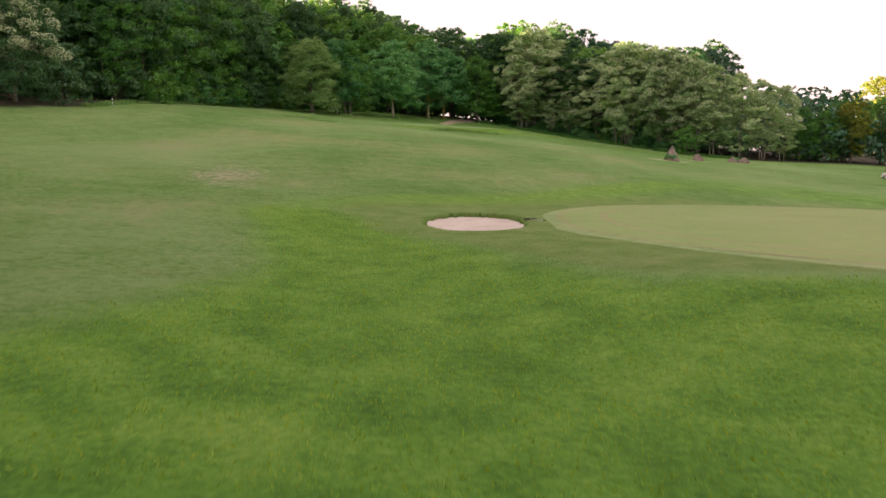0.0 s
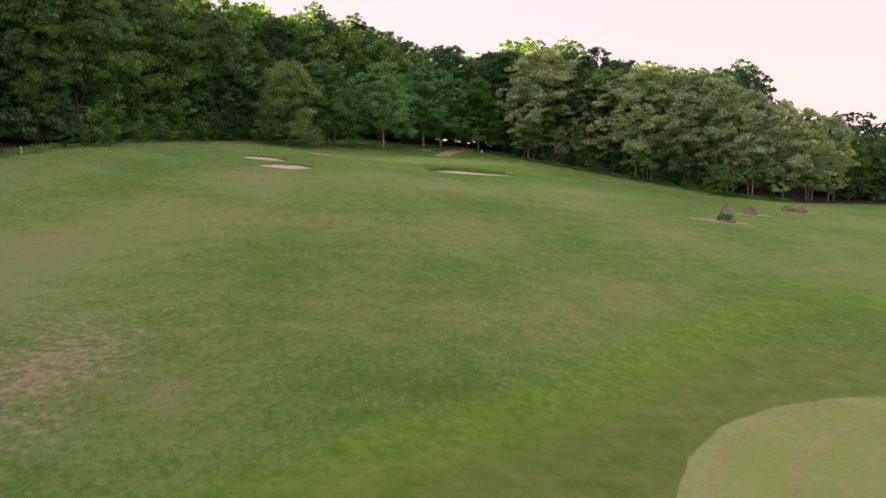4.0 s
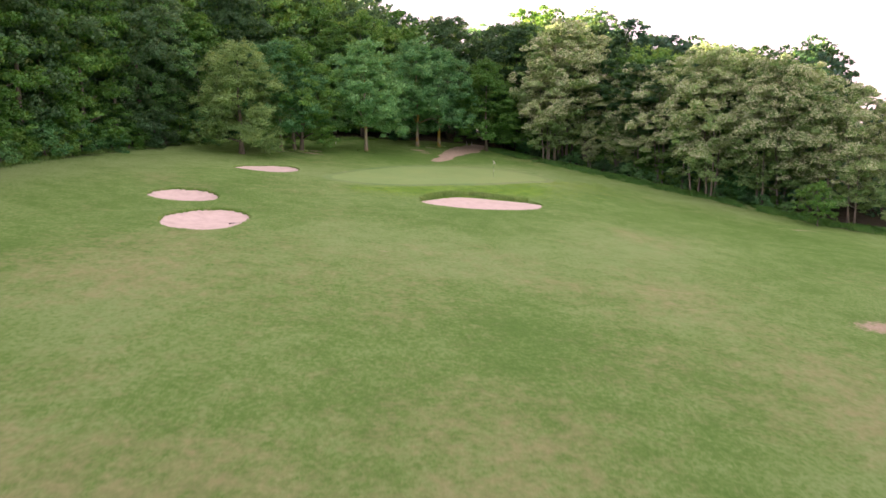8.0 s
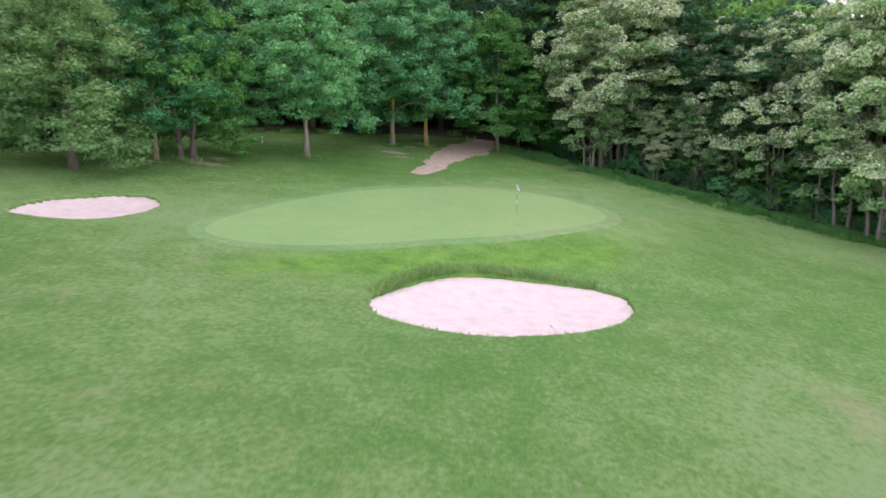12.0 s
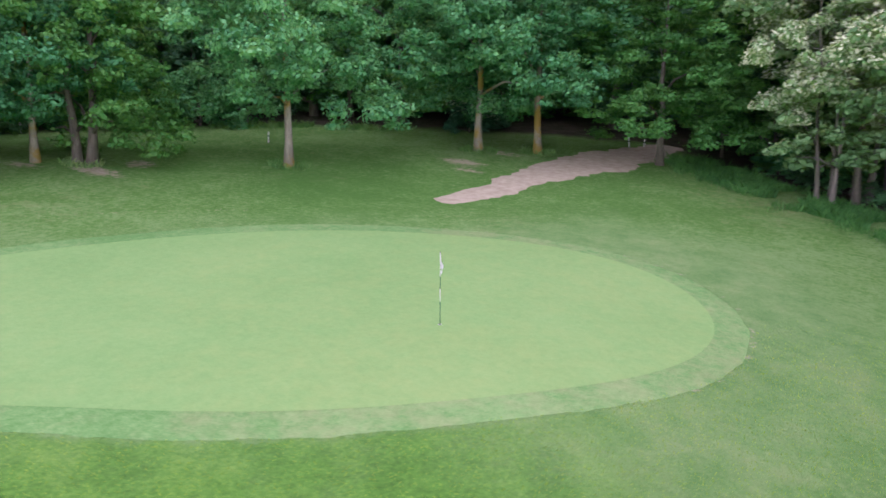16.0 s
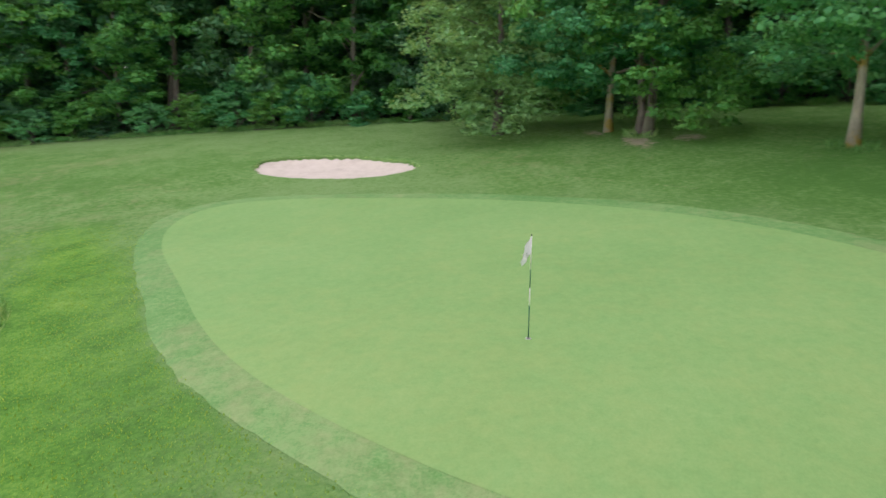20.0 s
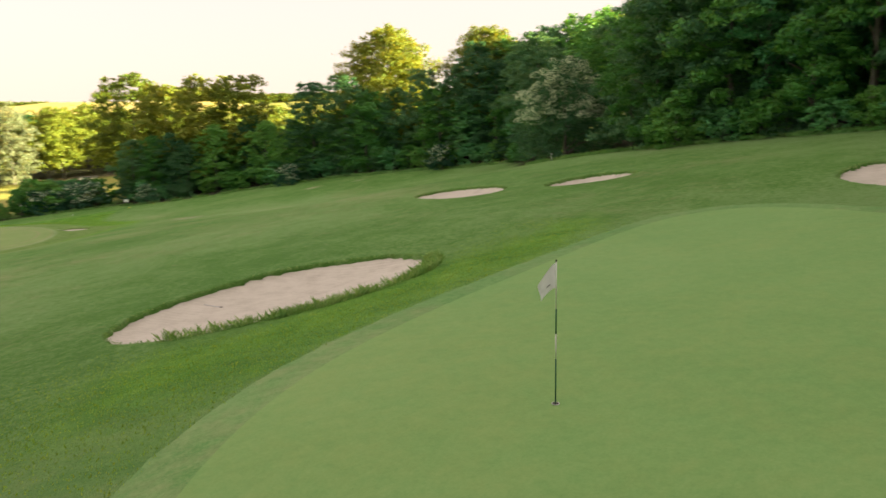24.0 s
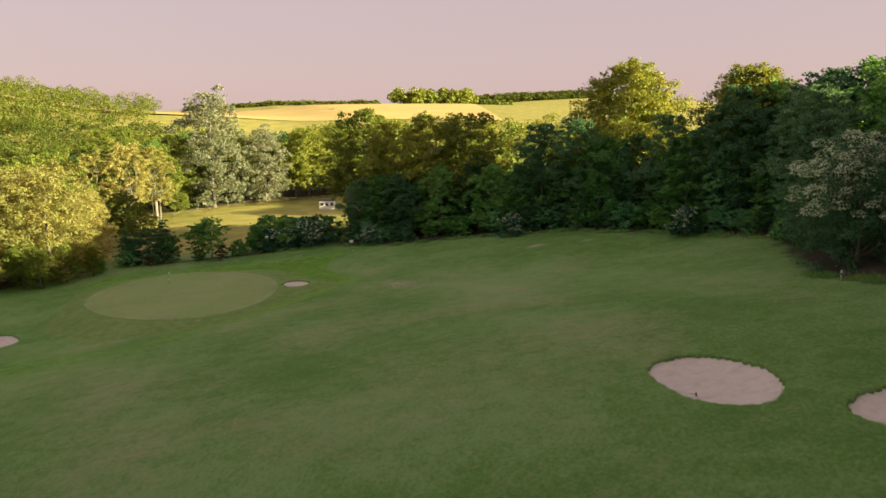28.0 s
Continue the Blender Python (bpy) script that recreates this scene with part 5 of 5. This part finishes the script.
def build_tee_marker(x, y, mat, label):
    t = thing("tee_marker", label, "tee marker", group="tee markers", at=pose(x, y, gz(x, y)))
    bm = bmesh.new()
    bmesh.ops.create_icosphere(bm, subdivisions=2, radius=0.11, matrix=Matrix.Translation((0, 0, 0.10)) @ Matrix.Diagonal((1, 1, 0.9, 1)))
    for f in bm.faces:
        f.smooth = True
    part("ball", bm, mat, t)
    bm = bmesh.new()
    tube(bm, [(0, 0, -0.12), (0, 0, 0.02)], [0.012, 0.02], 8)
    part("spike", bm, M_STEEL, t)


M_YELLOW = make_plain("yellow_paint", (0.70, 0.52, 0.05), (0.80, 0.62, 0.08), 8, 0.4, depth=0.001)
build_tee_marker(-10.9, 8.5, M_YELLOW, "yellow ball marker on the tee")
build_tee_marker(-15.2, 8.2, M_YELLOW, "yellow ball marker at the edge of the tee")
build_tee_marker(-1.5, 6.0, M_WHITE, "white ball marker on the grass")


# ---------------------------------------------------------------- rocks
def build_rock(x, y, sx, sy, sz, seed, peak, label, ivy=0):
    t = thing("boulder", label, "rock", group="boulders in the grass", at=pose(x, y, gz(x, y), 0, 0, seed * 37))
    r = random.Random(seed)
    bm = bmesh.new()
    bmesh.ops.create_icosphere(bm, subdivisions=4, radius=1.0)
    off = Vector((r.uniform(0, 50), r.uniform(0, 50), r.uniform(0, 50)))
    for v in bm.verts:
        p = v.co.copy()
        k = 1 + 0.30 * noise.noise(p * 1.1 + off) + 0.13 * noise.noise(p * 2.9 + off) + 0.05 * noise.noise(p * 7 + off)
        p *= k
        up = max(p.z, 0)
        p.x = p.x * (1 - peak * 0.62 * up) + peak * 0.25 * up
        p.y *= 1 - peak * 0.5 * up
        v.co = Vector((p.x * sx, p.y * sy, max(p.z, -0.35) * sz))
    part("stone", bm, M_ROCK, t)
    if ivy:
        cl = [(-0.55 * sx + 0.18 * sx * r.uniform(-1, 1), sy * r.uniform(-0.9, 0.7), 0.1 + 0.35 * sz * r.random(), 0.32) for _ in range(9)]
        place("ivy", leaves("ivy", [c[:3] for c in cl], [c[3] for c in cl], ivy, 0.10, seed, 0.8), L_MAPLE, t, "green ivy climbing one side")
    return t


build_rock(28.6, 98.6, 1.4, 0.9, 1.65, 2, 1.0, "large pointed reddish boulder with ivy on one side", 700)
build_rock(35.8, 110.0, 1.0, 0.7, 0.85, 7, 0.25, "squat grey-brown boulder in the grass")
build_rock(44.3, 118.9, 0.8, 0.7, 0.8, 4, 0.6, "dark boulder beside another, on bare soil", 300)
build_rock(45.6, 118.7, 0.9, 0.7, 0.75, 9, 0.4, "reddish boulder beside another, on bare soil")


# ---------------------------------------------------------------- golf cart
def build_cart(x, y, turn):
    t = thing("golf_cart", "white golf cart with a flat roof on the grass", "golf cart", at=pose(x, y, gz(x, y), 0, 0, turn))
    bm = bmesh.new()
    box(bm, 0, -0.55, 0.62, 1.15, 1.1, 0.42, 0.08)
    box(bm, 0, 0.85, 0.58, 1.1, 0.7, 0.45, 0.12)
    box(bm, 0, 0.2, 0.36, 1.1, 2.3, 0.10, 0.03)
    part("body", bm, M_WHITE, t)
    bm = bmesh.new()
    box(bm, 0, -0.35, 0.90, 1.05, 0.55, 0.16, 0.05)
    part("seat", bm, M_BLACK, t, "dark padded seat")
    bm = bmesh.new()
    box(bm, 0, -0.66, 1.16, 1.05, 0.12, 0.42, 0.05)
    part("backrest", bm, M_BLACK, t, "dark padded backrest")
    bm = bmesh.new()
    box(bm, 0, 0.0, 1.86, 1.25, 1.9, 0.07, 0.03)
    part("roof", bm, M_WHITE, t, "flat white roof")
    for sx in (-0.54, 0.54):
        for (y0, y1) in ((0.95, 0.72), (-0.85, -0.8)):
            bm = bmesh.new()
            tube(bm, [(sx, y0, 0.72), (sx, y1, 1.84)], [0.02, 0.02], 8)
            part("roof_post", bm, M_BLACK, t)
        for wy in (0.85, -0.75):
            w = new("wheel")
            w.parent = t
            w.location = (sx, wy, 0.23)
            bm = bmesh.new()
            bmesh.ops.create_cone(bm, cap_ends=True, radius1=0.23, radius2=0.23, depth=0.18, segments=24, matrix=Matrix.Rotation(radians(90), 4, "Y"))
            bmesh.ops.bevel(bm, geom=[e for e in bm.edges if len(e.link_faces) == 2 and e.calc_face_angle() > 1], offset=0.03, segments=2, affect="EDGES")
            part("tyre", bm, M_RUBBER, w)
            bm = bmesh.new()
            bmesh.ops.create_cone(bm, cap_ends=True, radius1=0.12, radius2=0.12, depth=0.19, segments=16, matrix=Matrix.Rotation(radians(90), 4, "Y"))
            part("rim", bm, M_WHITE, w)
    bm = bmesh.new()
    tube(bm, [(-0.28, 0.62, 0.78), (-0.28, 0.28, 1.12)], [0.02, 0.02], 8)
    part("steering_column", bm, M_BLACK, t)
    bm = bmesh.new()
    ring = [(-0.28 + 0.17 * math.cos(a * 0.3927), 0.26 + 0.10 * math.sin(a * 0.3927), 1.13 + 0.13 * math.sin(a * 0.3927)) for a in range(17)]
    tube(bm, ring, [0.013] * 17, 6, cap=False)
    part("steering_wheel", bm, M_BLACK, t)


build_cart(54.5, 96, 60)


# ---------------------------------------------------------------- shed and fences in the meadow
def build_shed(x, y, turn):
    t = thing("field_shed", "small white field shed with dark openings", "shed", at=pose(x, y, gz(x, y), 0, 0, turn))
    bm = bmesh.new()
    box(bm, 0, 0, 1.15, 4.4, 2.6, 2.5, 0.02)
    part("wall", bm, M_WHITE, t, "white painted board walls")
    bm = bmesh.new()
    box(bm, 0, 0, 2.48, 5.0, 3.2, 0.16, 0.03)
    part("roof", bm, M_SLATE, t, "dark flat roof")
    for k in (-1.4, 0.0, 1.4):
        w = thing_part("window", t)
        bm = bmesh.new()
        box(bm, k, 1.32, 1.45, 0.85, 0.05, 0.8, 0.01)
        part("pane", bm, M_GLASS, w)
        bm = bmesh.new()
        for dx, dz, sx, sz in ((0, 0.43, 0.97, 0.06), (0, -0.43, 0.97, 0.06), (-0.455, 0, 0.06, 0.8), (0.455, 0, 0.06, 0.8)):
            box(bm, k + dx, 1.335, 1.45 + dz, sx, 0.07, sz)
        part("frame", bm, M_WHITE, w)


def thing_part(name, parent):
    e = new(name)
    e.parent = parent
    return e


build_shed(-14.5, -69.0, -10)


def build_fence(x0, y0, x1, y1, label):
    t = thing("field_fence", label, "fence", group="fences of the meadow")
    n = max(2, int(math.hypot(x1 - x0, y1 - y0) / 2.6))
    pts = [(x0 + (x1 - x0) * i / n, y0 + (y1 - y0) * i / n) for i in range(n + 1)]
    for x, y in pts:
        bm = bmesh.new()
        tube(bm, [(x, y, gz(x, y) - 0.3), (x, y, gz(x, y) + 1.15), (x, y, gz(x, y) + 1.2)], [0.06, 0.055, 0.03], 8)
        part("post", bm, M_WOOD, t)
    for h in (0.5, 0.95):
        bm = bmesh.new()
        tube(bm, [(x, y, gz(x, y) + h) for x, y in pts], [0.035] * len(pts), 6)
        part("rail", bm, M_WOOD, t)


build_fence(36, -86, 6, -101, "weathered timber fence at the back of the meadow")
build_fence(6, -101, -32, -98, "weathered timber fence below the trees")
build_fence(38, -16, 2, -11, "low timber fence behind the young trees")


# ---------------------------------------------------------------- unmown grass along the edges
def verge(line, inset, count, width, tall, seed, label, mat):
    r = np.random.RandomState(seed)
    seg = np.array(line)
    d = np.hypot(*np.diff(seg, axis=0).T)
    c = np.concatenate([[0], np.cumsum(d)])
    s = r.uniform(0, c[-1], count)
    x, y = np.interp(s, c, seg[:, 0]), np.interp(s, c, seg[:, 1])
    x, y = x + r.normal(inset, width, count), y + r.normal(inset * 0.5, width, count)
    clump = np.array([noise.noise((a * 0.5, b * 0.5, 1.0)) for a, b in zip(x, y)]) > -0.12
    x, y = x[clump], y[clump]
    me = blades_mesh("long_grass", np.stack([x, y, relief(x, y) - 0.02], -1), tall, seed, 0.020)
    tagged(place("long_grass", me, mat), label, "grass", kind="stuff")


# first verge: tree shade put into the grass by a darker leaf colour
verge([(11.5, 181.5), (17.5, 176.5), (22.6, 173), (26.8, 168.4), (30.8, 164.6), (34.2, 161.2), (37.3, 158), (40.5, 154.5), (45, 147), (48, 142), (53, 139)], -0.4, 150000, 0.95, 0.40, 21, "tall unmown grass below the blossoming trees", L_BRIGHT)
verge([(-38, 92), (-38.5, 110), (-38.5, 125), (-37, 140), (-34.5, 150), (-30.5, 160), (-25.5, 168), (-17, 176), (-8, 181)], -1.0, 26000, 0.6, 0.35, 22, "unmown grass at the foot of the wood", L_GRASS)
verge([(2, -0.5), (-8.6, 0.5), (-18, 10), (-27.6, 15), (-36, 21.7), (-43.7, 29), (-52.5, 49), (-56, 65)], -0.5, 18000, 0.7, 0.4, 23, "unmown grass along the south edge", L_GRASS)


def rough_grass(x0, x1, y0, y1, count, keep, tall, seed, label):
    """Loose blades standing out of the longer turf."""
    r = np.random.RandomState(seed)
    x, y = r.uniform(x0, x1, count), r.uniform(y0, y1, count)
    k = r.random(count) < keep(x, y)
    x, y = x[k], y[k]
    me = blades_mesh("rough_grass", np.stack([x, y, relief(x, y) - 0.01], -1), tall, seed, 0.012)
    tagged(place("rough_grass", me, L_LAWN), label, "grass", kind="stuff")


def beside_green(x, y):
    d = GREEN_UP.depth(x, y)
    side = np.clip(((x - 2.2) * 0.62 - (y - 149) * 0.78 - 3.0) / 4.0, 0, 1)
    pits = np.minimum(1.0, np.clip(-PITS["front"][0].depth(x, y) - 0.3, 0, 1) * 4)
    return side * np.clip((-1.0 - d) / 0.2, 0, 1) * np.clip((11.0 + d) / 6.0, 0, 1) * pits


def on_slope(x, y):
    return np.clip(0.3 - inside_of(LUSH_SLOPE, x, y) / 2.0, 0, 1)


rough_grass(-8, 24, 127, 158, 150000, beside_green, 0.05, 41, "thick rough grass along the lower side of the green")
rough_grass(-9, 14, 12, 37, 80000, on_slope, 0.055, 42, "thick rough grass on the slope below the green")
for (x, y) in ((-9.2, 165.8), (-17.95, 159.2), (-1.9, 176.6), (1.63, 178.4)):
    rr = np.random.RandomState(int(abs(x) * 10))
    a, k = rr.uniform(0, 6.28, 500), 1.1 * np.sqrt(rr.random(500)) + 0.2
    px, py = x + k * np.cos(a), y + 0.7 * k * np.sin(a)
    tagged(place("grass_tuft", blades_mesh("grass_tuft", np.stack([px, py, relief(px, py) - 0.02], -1), 0.3, 31), L_GRASS), "tuft of long grass round a tree trunk", "grass", "tufts round the trunks")
